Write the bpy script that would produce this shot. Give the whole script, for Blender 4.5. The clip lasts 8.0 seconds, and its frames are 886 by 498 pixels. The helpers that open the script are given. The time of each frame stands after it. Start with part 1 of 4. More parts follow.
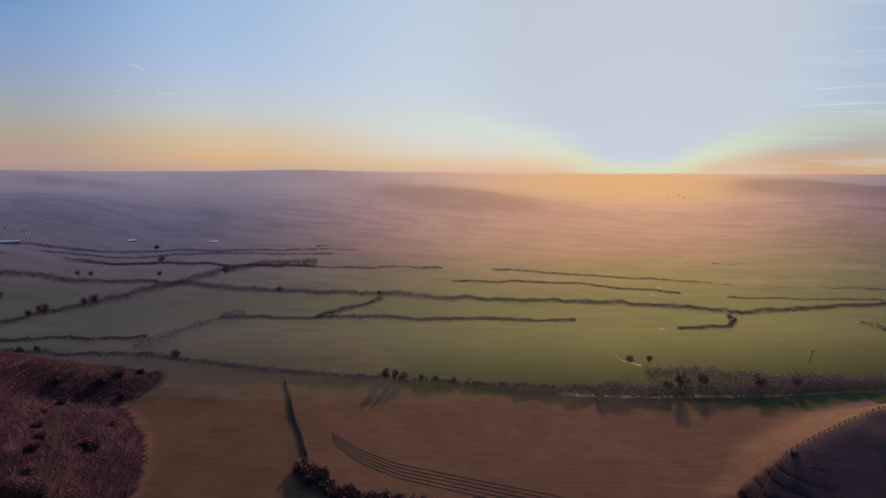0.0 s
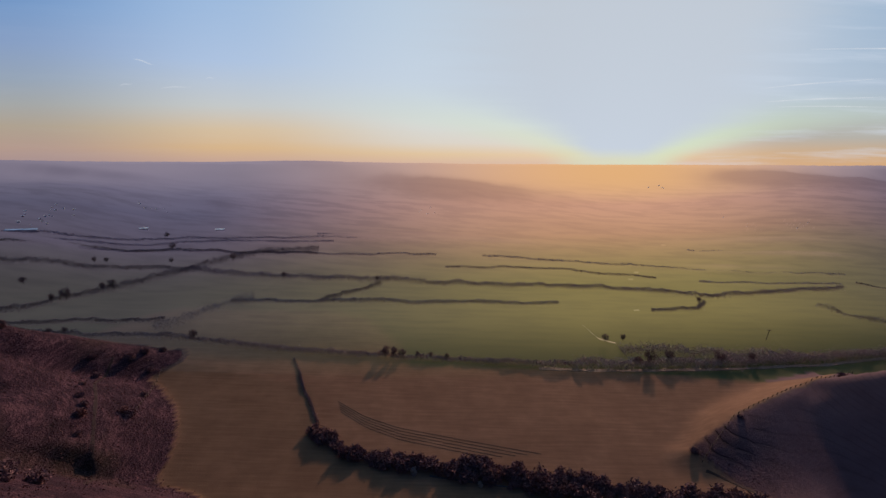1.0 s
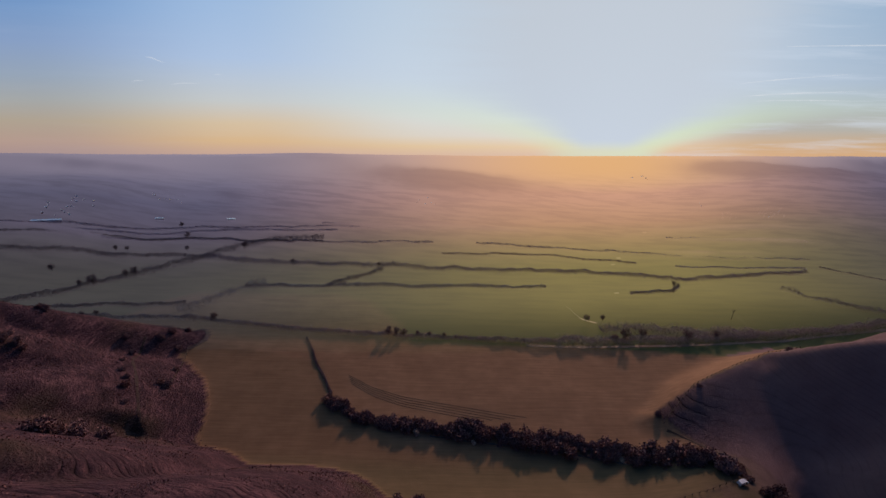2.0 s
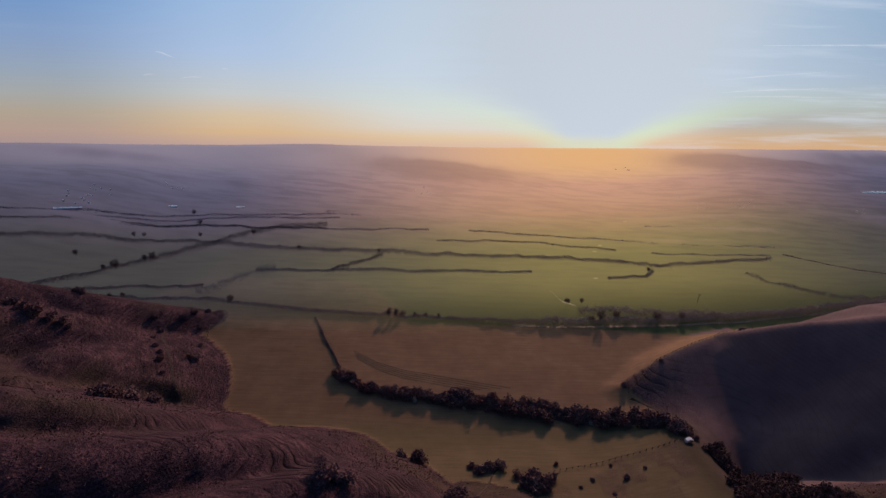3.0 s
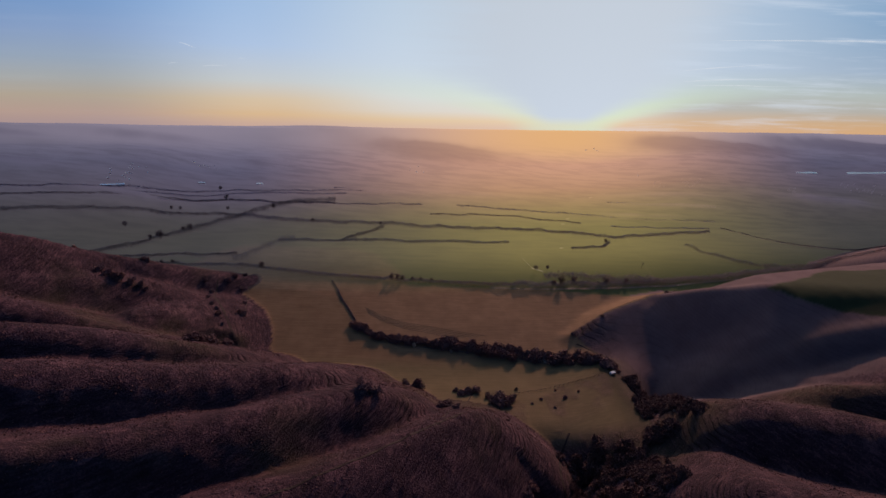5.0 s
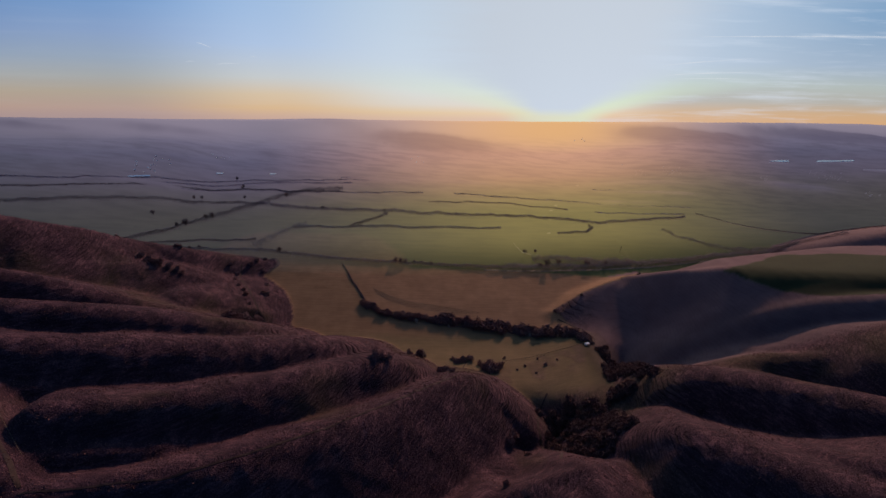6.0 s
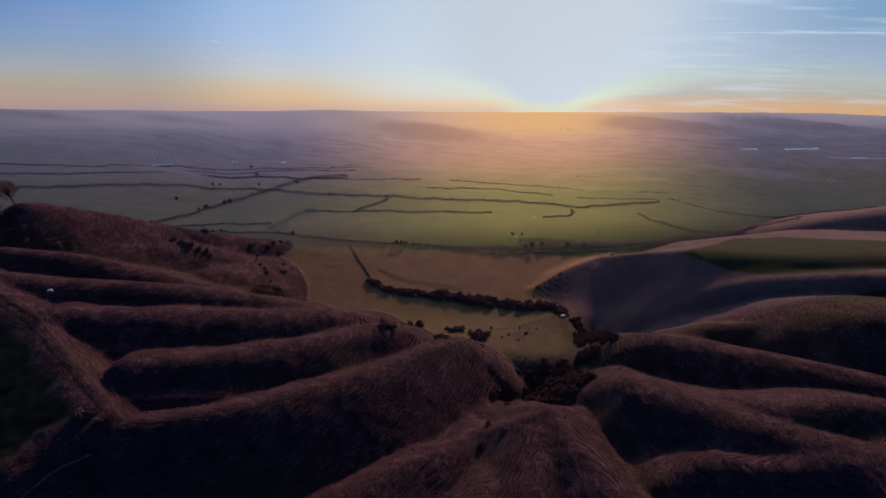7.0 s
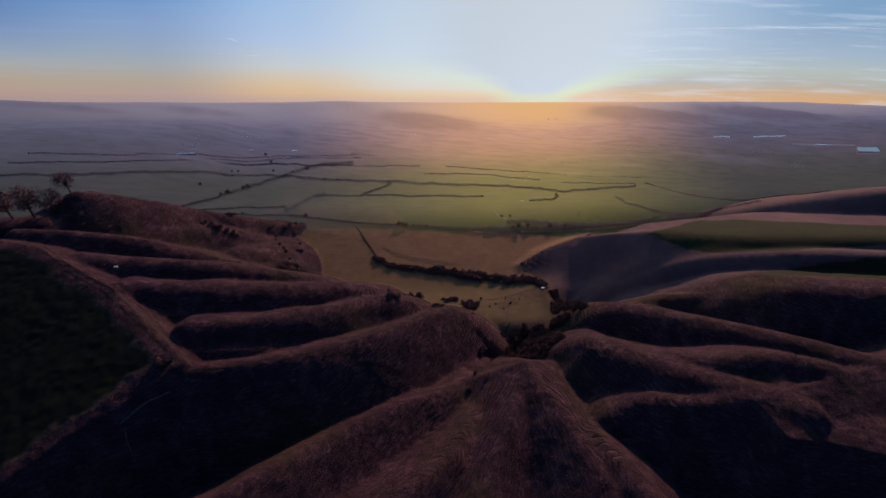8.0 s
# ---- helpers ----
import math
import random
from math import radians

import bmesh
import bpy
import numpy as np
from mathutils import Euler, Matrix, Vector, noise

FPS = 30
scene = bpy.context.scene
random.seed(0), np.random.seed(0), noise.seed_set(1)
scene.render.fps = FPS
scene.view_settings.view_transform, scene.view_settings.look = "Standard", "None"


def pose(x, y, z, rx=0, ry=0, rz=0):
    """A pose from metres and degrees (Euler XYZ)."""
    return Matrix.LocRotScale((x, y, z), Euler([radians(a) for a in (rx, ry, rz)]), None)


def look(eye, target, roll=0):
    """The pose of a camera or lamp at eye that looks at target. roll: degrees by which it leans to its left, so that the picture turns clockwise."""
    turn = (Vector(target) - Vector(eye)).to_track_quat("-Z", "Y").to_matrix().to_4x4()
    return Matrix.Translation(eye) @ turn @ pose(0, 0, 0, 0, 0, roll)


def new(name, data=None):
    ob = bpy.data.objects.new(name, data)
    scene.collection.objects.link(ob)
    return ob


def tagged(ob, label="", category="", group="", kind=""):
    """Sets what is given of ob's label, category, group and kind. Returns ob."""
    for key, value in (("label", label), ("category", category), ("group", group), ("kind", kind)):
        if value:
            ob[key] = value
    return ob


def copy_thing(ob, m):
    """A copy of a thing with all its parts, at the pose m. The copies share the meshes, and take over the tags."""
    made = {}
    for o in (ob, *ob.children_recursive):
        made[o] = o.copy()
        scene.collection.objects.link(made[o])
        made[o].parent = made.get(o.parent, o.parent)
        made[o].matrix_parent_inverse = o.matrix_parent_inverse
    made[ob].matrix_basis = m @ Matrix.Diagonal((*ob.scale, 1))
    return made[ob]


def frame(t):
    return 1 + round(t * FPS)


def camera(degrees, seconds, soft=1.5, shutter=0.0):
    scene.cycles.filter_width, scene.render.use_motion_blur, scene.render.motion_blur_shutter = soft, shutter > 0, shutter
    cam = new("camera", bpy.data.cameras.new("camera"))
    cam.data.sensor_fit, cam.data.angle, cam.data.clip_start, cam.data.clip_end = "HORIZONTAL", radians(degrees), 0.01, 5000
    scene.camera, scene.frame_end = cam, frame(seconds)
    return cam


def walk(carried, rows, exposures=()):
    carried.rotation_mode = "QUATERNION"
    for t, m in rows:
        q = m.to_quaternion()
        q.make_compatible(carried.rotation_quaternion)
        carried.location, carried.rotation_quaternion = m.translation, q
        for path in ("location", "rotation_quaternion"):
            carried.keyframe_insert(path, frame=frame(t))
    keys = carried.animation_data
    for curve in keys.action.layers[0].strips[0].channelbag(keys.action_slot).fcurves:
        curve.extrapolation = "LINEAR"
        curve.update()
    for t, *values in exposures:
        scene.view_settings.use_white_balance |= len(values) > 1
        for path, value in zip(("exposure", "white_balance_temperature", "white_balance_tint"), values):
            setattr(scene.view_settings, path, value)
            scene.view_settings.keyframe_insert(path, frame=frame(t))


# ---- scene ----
cam = camera(86.0, 8.0)
PATH = [
    (0, (-0.013, -0.171, 82.052), (-0.027, 1.698, 81.341), 1.4),
    (0.5, (-0.206, -5.877, 84.829), (-0.202, -4.02, 84.088), 1.6),
    (1, (-0.426, -11.78, 88.377), (-0.407, -9.937, 87.602), 1.8),
    (1.5, (-0.843, -18.064, 92.095), (-0.812, -16.235, 91.287), 2.0),
    (2.8, (-2.219, -35.869, 104.48), (-2.153, -34.084, 103.58), 2.3),
    (3, (-2.429, -38.534, 106.845), (-2.358, -36.759, 105.928), 2.7),
    (3.5, (-3.065, -45.594, 113.287), (-2.982, -43.842, 112.327), 3.0),
    (4, (-3.749, -53.041, 119.912), (-3.653, -51.313, 118.911), 3.3),
    (4.5, (-4.565, -60.97, 127.288), (-4.458, -59.267, 126.243), 3.5),
    (4.7, (-5.1, -64.227, 130.394), (-4.983, -62.537, 129.331), 3.9),
    (5.8, (-7.467, -84.115, 149.75), (-7.333, -82.485, 148.6), 4.3),
    (6, (-7.638, -87.945, 153.639), (-7.504, -86.328, 152.469), 4.3),
    (6.5, (-8.369, -98.216, 164.107), (-8.227, -96.632, 162.895), 4.6),
    (7, (-9.35, -109.283, 175.13), (-9.2, -107.731, 173.877), 4.8),
    (7.5, (-10.297, -121.548, 186.859), (-10.142, -120.028, 185.569), 4.9),
    (8, (-11.269, -134.484, 199.873), (-11.108, -133.0, 198.543), 5.2),
]
walk(cam, [(t, look(eye, target, roll)) for t, eye, target, roll in PATH])

# ---- light ----
SUN_TURN, SUN_UP = radians(22), radians(15.5)          # to the right of +y, above the horizon
world = bpy.data.worlds.new("world")
scene.world = world
world.use_nodes = True
wn, wl = world.node_tree.nodes, world.node_tree.links
wn.clear()
w_out, w_bg, w_sky = wn.new("ShaderNodeOutputWorld"), wn.new("ShaderNodeBackground"), wn.new("ShaderNodeTexSky")
w_map, w_co = wn.new("ShaderNodeMapping"), wn.new("ShaderNodeTexCoord")
w_sky.sky_type, w_sky.sun_disc, w_sky.ozone_density = "NISHITA", False, 7.0
w_sky.sun_elevation, w_sky.sun_rotation = SUN_UP, SUN_TURN
w_map.inputs["Location"].default_value = (0, 0, 0.6)   # lifts the sky's haze belt under the true horizon
w_map.inputs["Scale"].default_value = (1, 1, 0.3)
w_bg.inputs["Strength"].default_value = 0.075
wl.new(w_co.outputs["Generated"], w_map.inputs["Vector"])
wl.new(w_map.outputs["Vector"], w_sky.inputs["Vector"])
wl.new(w_sky.outputs["Color"], w_bg.inputs["Color"])
wl.new(w_bg.outputs["Background"], w_out.inputs["Surface"])

sun = new("sun", bpy.data.lights.new("sun", "SUN"))
sun.data.energy, sun.data.angle, sun.data.color = 5.0, radians(3), (1.0, 0.56, 0.40)
sun.matrix_world = look((0, 0, 200), (-math.sin(SUN_TURN) * math.cos(SUN_UP), -math.cos(SUN_TURN) * math.cos(SUN_UP), 200 - math.sin(SUN_UP)))
scene.view_settings.exposure = 0.0


# ---- node helpers ----
def lin(r, g, b):
    """A linear colour from 0..255 display values."""
    return tuple(((c / 255 + 0.055) / 1.055) ** 2.4 if c > 10 else c / 255 / 12.92 for c in (r, g, b)) + (1.0,)


class Mat:
    """A small builder for node materials."""

    def __init__(self, name):
        self.m = bpy.data.materials.new(name)
        self.m.use_nodes = True
        self.n, self.l = self.m.node_tree.nodes, self.m.node_tree.links
        self.n.clear()
        self.out = self.n.new("ShaderNodeOutputMaterial")

    def node(self, kind, **sockets):
        nd = self.n.new(kind)
        for key, v in sockets.items():
            self.put(nd, key.replace("_", " "), v)
        return nd

    def put(self, nd, key, v):
        sock = nd.inputs[int(key[1:])] if key[0] == "i" and key[1:].isdigit() else nd.inputs[key]
        if isinstance(v, bpy.types.NodeSocket):
            self.l.new(v, sock)
        else:
            sock.default_value = v

    def math(self, op, a, b=0.0, clamp=False):
        nd = self.n.new("ShaderNodeMath")
        nd.operation, nd.use_clamp = op, clamp
        self.put(nd, "i0", a)
        self.put(nd, "i1", b)
        return nd.outputs[0]

    def mix(self, f, a, b, blend="MIX"):
        nd = self.n.new("ShaderNodeMix")
        nd.data_type, nd.blend_type = "RGBA", blend
        self.put(nd, "i0", f)
        self.put(nd, "i6", a)
        self.put(nd, "i7", b)
        return nd.outputs[2]

    def ramp(self, f, stops, smooth=False):
        nd = self.n.new("ShaderNodeValToRGB")
        nd.color_ramp.interpolation = "EASE" if smooth else "LINEAR"
        els = nd.color_ramp.elements
        while len(els) < len(stops):
            els.new(0.5)
        for e, (p, c) in zip(els, stops):
            e.position, e.color = p, c
        self.put(nd, "i0", f)
        return nd.outputs[0]

    def span(self, v, a, b, lo=0.0, hi=1.0):
        nd = self.n.new("ShaderNodeMapRange")
        nd.interpolation_type = "SMOOTHSTEP"
        for key, val in (("i0", v), ("i1", a), ("i2", b), ("i3", lo), ("i4", hi)):
            self.put(nd, key, val)
        return nd.outputs[0]

    def coords(self, sx=1, sy=1, sz=1, rz=0.0):
        co = self.n.new("ShaderNodeTexCoord")
        mp = self.n.new("ShaderNodeMapping")
        mp.inputs["Scale"].default_value, mp.inputs["Rotation"].default_value = (sx, sy, sz), (0, 0, rz)
        self.l.new(co.outputs["Object"], mp.inputs["Vector"])
        return mp.outputs[0]

    def noise(self, vec, scale, detail=3.0, rough=0.55):
        nd = self.node("ShaderNodeTexNoise", Vector=vec, Scale=scale, Detail=detail, Roughness=rough)
        return nd.outputs[0]

    def bump(self, height, strength, dist):
        return self.node("ShaderNodeBump", Height=height, Strength=strength, Distance=dist).outputs[0]

    def surface(self, color, rough=0.9, spec=0.2, normal=None, metal=0.0):
        p = self.node("ShaderNodeBsdfPrincipled", Base_Color=color, Roughness=rough, Metallic=metal)
        p.inputs["Specular IOR Level"].default_value = spec
        if normal is not None:
            self.l.new(normal, p.inputs["Normal"])
        self.l.new(p.outputs[0], self.out.inputs["Surface"])
        return self.m


def xyz(mt):
    co = mt.n.new("ShaderNodeTexCoord")
    sp = mt.node("ShaderNodeSeparateXYZ", Vector=co.outputs["Object"])
    return sp.outputs[0], sp.outputs[1], sp.outputs[2]


# ---- materials ----
def make_ground_material():
    mt = Mat("downland_and_fields")
    cov = mt.n.new("ShaderNodeVertexColor")
    cov.layer_name = "cover"
    sp = mt.node("ShaderNodeSeparateColor", Color=cov.outputs["Color"])
    rough, green, tan = sp.outputs[0], sp.outputs[1], sp.outputs[2]
    wood = cov.outputs["Alpha"]
    vec = mt.coords()
    big, mid, fine = mt.noise(vec, 0.03, 3), mt.noise(vec, 0.16, 4, 0.6), mt.noise(vec, 2.4, 5, 0.72)
    tuft = mt.node("ShaderNodeTexVoronoi", Vector=vec, Scale=2.6).outputs[0]
    # plain: pasture broken up by mowing and damp
    strip = mt.noise(mt.coords(0.02, 0.35, 1, 0.25), 1.0, 3)
    plain = mt.ramp(mt.math("ADD", mt.math("MULTIPLY", big, 0.6), mt.math("MULTIPLY", strip, 0.4)),
                    [(0.3, (0.070, 0.086, 0.042, 1)), (0.5, (0.098, 0.114, 0.055, 1)), (0.7, (0.132, 0.142, 0.070, 1))])
    pa = mt.n.new("ShaderNodeAttribute")
    pa.attribute_name = "parcel"
    plain = mt.mix(0.72, plain, mt.ramp(pa.outputs["Fac"], [(0.0, (0.044, 0.072, 0.032, 1)), (0.5, (0.078, 0.106, 0.045, 1)), (1.0, (0.146, 0.152, 0.068, 1))]))
    # stubble and thin grass of the field in the valley mouth
    rows = mt.noise(mt.coords(0.10, 1.6, 1, 0.35), 1.0, 3)
    stub = mt.ramp(mt.math("ADD", mt.math("MULTIPLY", mid, 0.5), mt.math("MULTIPLY", rows, 0.5)),
                   [(0.3, (0.172, 0.100, 0.060, 1)), (0.5, (0.226, 0.136, 0.082, 1)), (0.72, (0.300, 0.183, 0.112, 1))])
    # rough winter grass on the slopes, drawn out along the contours
    streak = mt.noise(mt.coords(0.30, 0.30, 2.6), 1.0, 5, 0.65)
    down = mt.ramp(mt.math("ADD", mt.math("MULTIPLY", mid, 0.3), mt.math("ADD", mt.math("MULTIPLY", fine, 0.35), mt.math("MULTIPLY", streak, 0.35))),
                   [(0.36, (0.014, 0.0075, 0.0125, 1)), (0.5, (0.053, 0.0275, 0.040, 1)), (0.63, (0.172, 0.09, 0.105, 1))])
    down = mt.mix(mt.span(big, 0.5, 0.72, 0, 0.5), down, (0.06, 0.05, 0.02, 1))
    ga = mt.n.new("ShaderNodeAttribute")
    ga.attribute_name = "hazed_turf"
    # smooth short turf of the eastern slopes, paled to stand in for haze over them
    short = mt.ramp(mt.math("ADD", mt.math("MULTIPLY", big, 0.5), mt.math("MULTIPLY", mid, 0.5)),
                    [(0.3, (0.105, 0.066, 0.080, 1)), (0.5, (0.14, 0.092, 0.106, 1)), (0.7, (0.18, 0.122, 0.132, 1))])
    down = mt.mix(ga.outputs["Fac"], down, short)
    # dark green crop, taken near black: the plateau's shade is put into the colour
    shaded_green = mt.ramp(mid, [(0.3, (0.005, 0.009, 0.008, 1)), (0.7, (0.014, 0.020, 0.011, 1))])
    copse = mt.ramp(fine, [(0.3, (0.04, 0.03, 0.022, 1)), (0.7, (0.09, 0.06, 0.045, 1))])
    col = mt.mix(tan, plain, stub)
    col = mt.mix(green, col, shaded_green)
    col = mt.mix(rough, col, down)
    col = mt.mix(wood, col, copse)
    ta = mt.n.new("ShaderNodeAttribute")
    ta.attribute_name = "terrace"
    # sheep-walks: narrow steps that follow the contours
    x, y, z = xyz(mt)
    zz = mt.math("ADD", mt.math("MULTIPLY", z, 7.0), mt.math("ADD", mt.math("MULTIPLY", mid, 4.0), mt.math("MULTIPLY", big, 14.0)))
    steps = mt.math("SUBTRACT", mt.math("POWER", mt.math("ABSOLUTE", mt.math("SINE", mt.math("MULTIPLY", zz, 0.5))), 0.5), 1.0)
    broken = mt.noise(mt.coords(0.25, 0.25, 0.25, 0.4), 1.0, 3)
    # troughs between the steps darkened: bare soil, and shade put into the colour
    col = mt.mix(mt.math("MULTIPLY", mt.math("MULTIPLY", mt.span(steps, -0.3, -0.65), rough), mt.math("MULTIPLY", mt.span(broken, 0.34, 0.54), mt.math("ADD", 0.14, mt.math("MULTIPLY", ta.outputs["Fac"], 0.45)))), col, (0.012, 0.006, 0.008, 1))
    hgt = mt.math("ADD", mt.math("MULTIPLY", mt.math("MULTIPLY", steps, mt.math("SUBTRACT", rough, mt.math("MULTIPLY", mt.math("MULTIPLY", rough, ga.outputs["Fac"]), 0.9))), mt.math("MULTIPLY", mt.math("ADD", 0.16, mt.math("MULTIPLY", ta.outputs["Fac"], 1.9)), mt.span(broken, 0.36, 0.62, 0.0, 1.0))),
                  mt.math("ADD", mt.math("MULTIPLY", fine, mt.math("ADD", 0.12, mt.math("MULTIPLY", mt.math("MULTIPLY", rough, mt.math("SUBTRACT", 1.0, mt.math("MULTIPLY", ga.outputs["Fac"], 0.9))), 0.7))), mt.math("MULTIPLY", tuft, mt.math("MULTIPLY", mt.math("SUBTRACT", rough, mt.math("MULTIPLY", rough, ga.outputs["Fac"])), 0.3))))
    hgt = mt.math("ADD", hgt, mt.math("MULTIPLY", mt.math("MULTIPLY", streak, rough), mt.math("SUBTRACT", 1.1, ga.outputs["Fac"])))
    return mt.surface(col, 0.92, 0.15, mt.bump(hgt, 1.0, 0.36))


def make_sky_material(sun_x, sun_z):
    mt = Mat("evening_sky")
    x, y, z = xyz(mt)
    up = mt.math("DIVIDE", mt.math("SUBTRACT", z, 36.0), 75.0)

    def air(r, g, b):
        """A colour of the sky, less what shines through from the sky behind."""
        c = lin(r, g, b)
        return (max(0, c[0] - 0.028) / 0.83, max(0, c[1] - 0.062) / 0.83, max(0, c[2] - 0.104) / 0.83, 1)

    west = mt.ramp(up, [(0.0, air(166, 146, 140)), (0.07, air(174, 152, 138)), (0.2, air(170, 160, 142)), (0.33, air(160, 165, 163)),
                        (0.47, air(147, 163, 178)), (0.66, air(134, 158, 190)), (0.85, air(118, 152, 192)), (1.0, air(100, 140, 184))])
    near = mt.ramp(up, [(0.0, air(192, 162, 140)), (0.08, air(207, 176, 132)), (0.2, air(205, 186, 154)), (0.34, air(190, 195, 192)),
                        (0.6, air(166, 188, 214)), (1.0, air(142, 176, 212))])
    over = mt.ramp(up, [(0.0, air(206, 174, 140)), (0.055, air(213, 186, 142)), (0.13, air(208, 200, 182)), (0.26, air(204, 208, 200)),
                        (0.5, air(194, 206, 214)), (1.0, air(172, 194, 212))])
    east = mt.ramp(up, [(0.0, air(200, 158, 104)), (0.08, air(194, 160, 112)), (0.2, air(170, 166, 150)), (0.36, air(168, 177, 168)),
                        (0.56, air(152, 170, 184)), (1.0, air(118, 152, 180))])
    sky = mt.mix(mt.span(x, -190.0, -95.0), west, near)
    sky = mt.mix(mt.span(x, -95.0, 0.0), sky, over)
    sky = mt.mix(mt.span(x, 100.0, 190.0), sky, east)
    sky = mt.mix(mt.math("MULTIPLY", mt.span(x, -190.0, -320.0, 0.0, 0.7), mt.span(up, 0.3, 0.9)), sky, air(72, 112, 160))
    dx, dz = mt.math("SUBTRACT", x, sun_x), mt.math("SUBTRACT", z, sun_z)
    # streaked thin cloud
    cloud = mt.noise(mt.coords(0.010, 0.0, 0.16, 0.0), 1.0, 7, 0.6)
    sky = mt.mix(mt.math("MULTIPLY", mt.span(cloud, 0.47, 0.72, 0.0, 0.6), mt.span(x, -20.0, 190.0, 0.06, 0.75)), sky, air(204, 213, 222))
    # the glare: a bowl of light that opens upwards from the sun
    wide = mt.math("ADD", mt.span(dz, 0.0, 34.0, 15.0, 66.0), mt.math("MULTIPLY", mt.math("MAXIMUM", dz, 0.0), 0.22))
    r = mt.math("DIVIDE", mt.math("ABSOLUTE", dx), wide)
    r = mt.math("ADD", r, mt.math("MULTIPLY", mt.math("SUBTRACT", cloud, 0.5), 0.5))
    sky = mt.mix(mt.math("MULTIPLY", mt.span(r, 3.0, 0.9, 0.0, 0.6), mt.span(dz, 8.0, 40.0)), sky, air(184, 198, 208))
    sky = mt.mix(mt.math("MULTIPLY", mt.math("MULTIPLY", mt.span(r, 2.8, 1.2), mt.span(dx, -40.0, 60.0, 0.55, 0.95)), mt.span(dz, 40.0, 4.0, 0.0, 0.85)), sky, air(194, 211, 172))
    sky = mt.mix(mt.math("MULTIPLY", mt.span(r, 1.5, 0.5), mt.span(dz, -1.0, 8.0)), sky, air(182, 191, 197))
    em = mt.node("ShaderNodeEmission", Color=sky, Strength=1.83)
    tr = mt.node("ShaderNodeBsdfTransparent")
    mx = mt.node("ShaderNodeMixShader", Fac=0.5)
    mt.l.new(tr.outputs[0], mx.inputs[1])
    mt.l.new(em.outputs[0], mx.inputs[2])
    mt.l.new(mx.outputs[0], mt.out.inputs["Surface"])
    return mt.m


def make_twig_material(name, dark, light):
    mt = Mat(name)
    g = mt.n.new("ShaderNodeNewGeometry")
    oi = mt.n.new("ShaderNodeObjectInfo")
    col = mt.ramp(g.outputs["Random Per Island"], [(0.0, dark), (1.0, light)])
    col = mt.mix(mt.span(oi.outputs["Random"], 0.3, 1.0, 0.0, 0.6), col, (0.20, 0.105, 0.09, 1))
    return mt.surface(col, 0.85, 0.1)


def make_plain_material(name, a, b, scale=1.0, rough=0.8, spec=0.3, metal=0.0):
    mt = Mat(name)
    n = mt.noise(mt.coords(), scale, 4, 0.6)
    return mt.surface(mt.ramp(n, [(0.3, a), (0.7, b)]), rough, spec, mt.bump(n, 0.3, 0.1), metal)


SUN_X, SUN_Z = 91.0, 37.0
M_GROUND = make_ground_material()
M_SKY = make_sky_material(SUN_X, SUN_Z)
M_TWIG = make_twig_material("bare_twigs", (0.11, 0.07, 0.08, 1), (0.28, 0.175, 0.175, 1))
# twigs of the plain's hedges paled, the far ones most: haze put into the colour
M_HEDGE_HAZE = make_twig_material("hazed_hedge_twigs", (0.27, 0.22, 0.22, 1), (0.48, 0.39, 0.38, 1))
M_HEDGE_FAR_HAZE = make_twig_material("far_hazed_hedge_twigs", (0.34, 0.27, 0.34, 1), (0.56, 0.44, 0.50, 1))
M_PALE = make_twig_material("bleached_twigs", (0.34, 0.29, 0.26, 1), (0.55, 0.48, 0.44, 1))
M_THORN = make_twig_material("dark_thorn_twigs", (0.065, 0.04, 0.043, 1), (0.17, 0.10, 0.095, 1))
M_BARK = make_plain_material("bark", (0.03, 0.022, 0.018, 1), (0.08, 0.06, 0.045, 1), 3.0)

# ---- landform ----
RNG = np.random.default_rng(7)
LATTICE = RNG.random((256, 256))


def value_noise(x, y):
    xi, yi = np.floor(x).astype(int), np.floor(y).astype(int)
    u, v = x - xi, y - yi
    u, v = u * u * (3 - 2 * u), v * v * (3 - 2 * v)
    a, b = LATTICE[xi % 256, yi % 256], LATTICE[(xi + 1) % 256, yi % 256]
    c, d = LATTICE[xi % 256, (yi + 1) % 256], LATTICE[(xi + 1) % 256, (yi + 1) % 256]
    return (a * (1 - u) + b * u) * (1 - v) + (c * (1 - u) + d * u) * v - 0.5


def fbm(x, y, size, octaves=4):
    out, amp = 0.0, 1.0
    for o in range(octaves):
        out = out + amp * value_noise(x / size * 2**o + 17.3 * o, y / size * 2**o + 5.1 * o)
        amp *= 0.5
    return out


def smooth(v, a, b):
    s = np.clip((v - a) / (b - a), 0, 1)
    return s * s * (3 - 2 * s)


def smax(a, b, w):
    h = np.clip(0.5 + 0.5 * (a - b) / w, 0, 1)
    return b * (1 - h) + a * h + w * h * (1 - h)


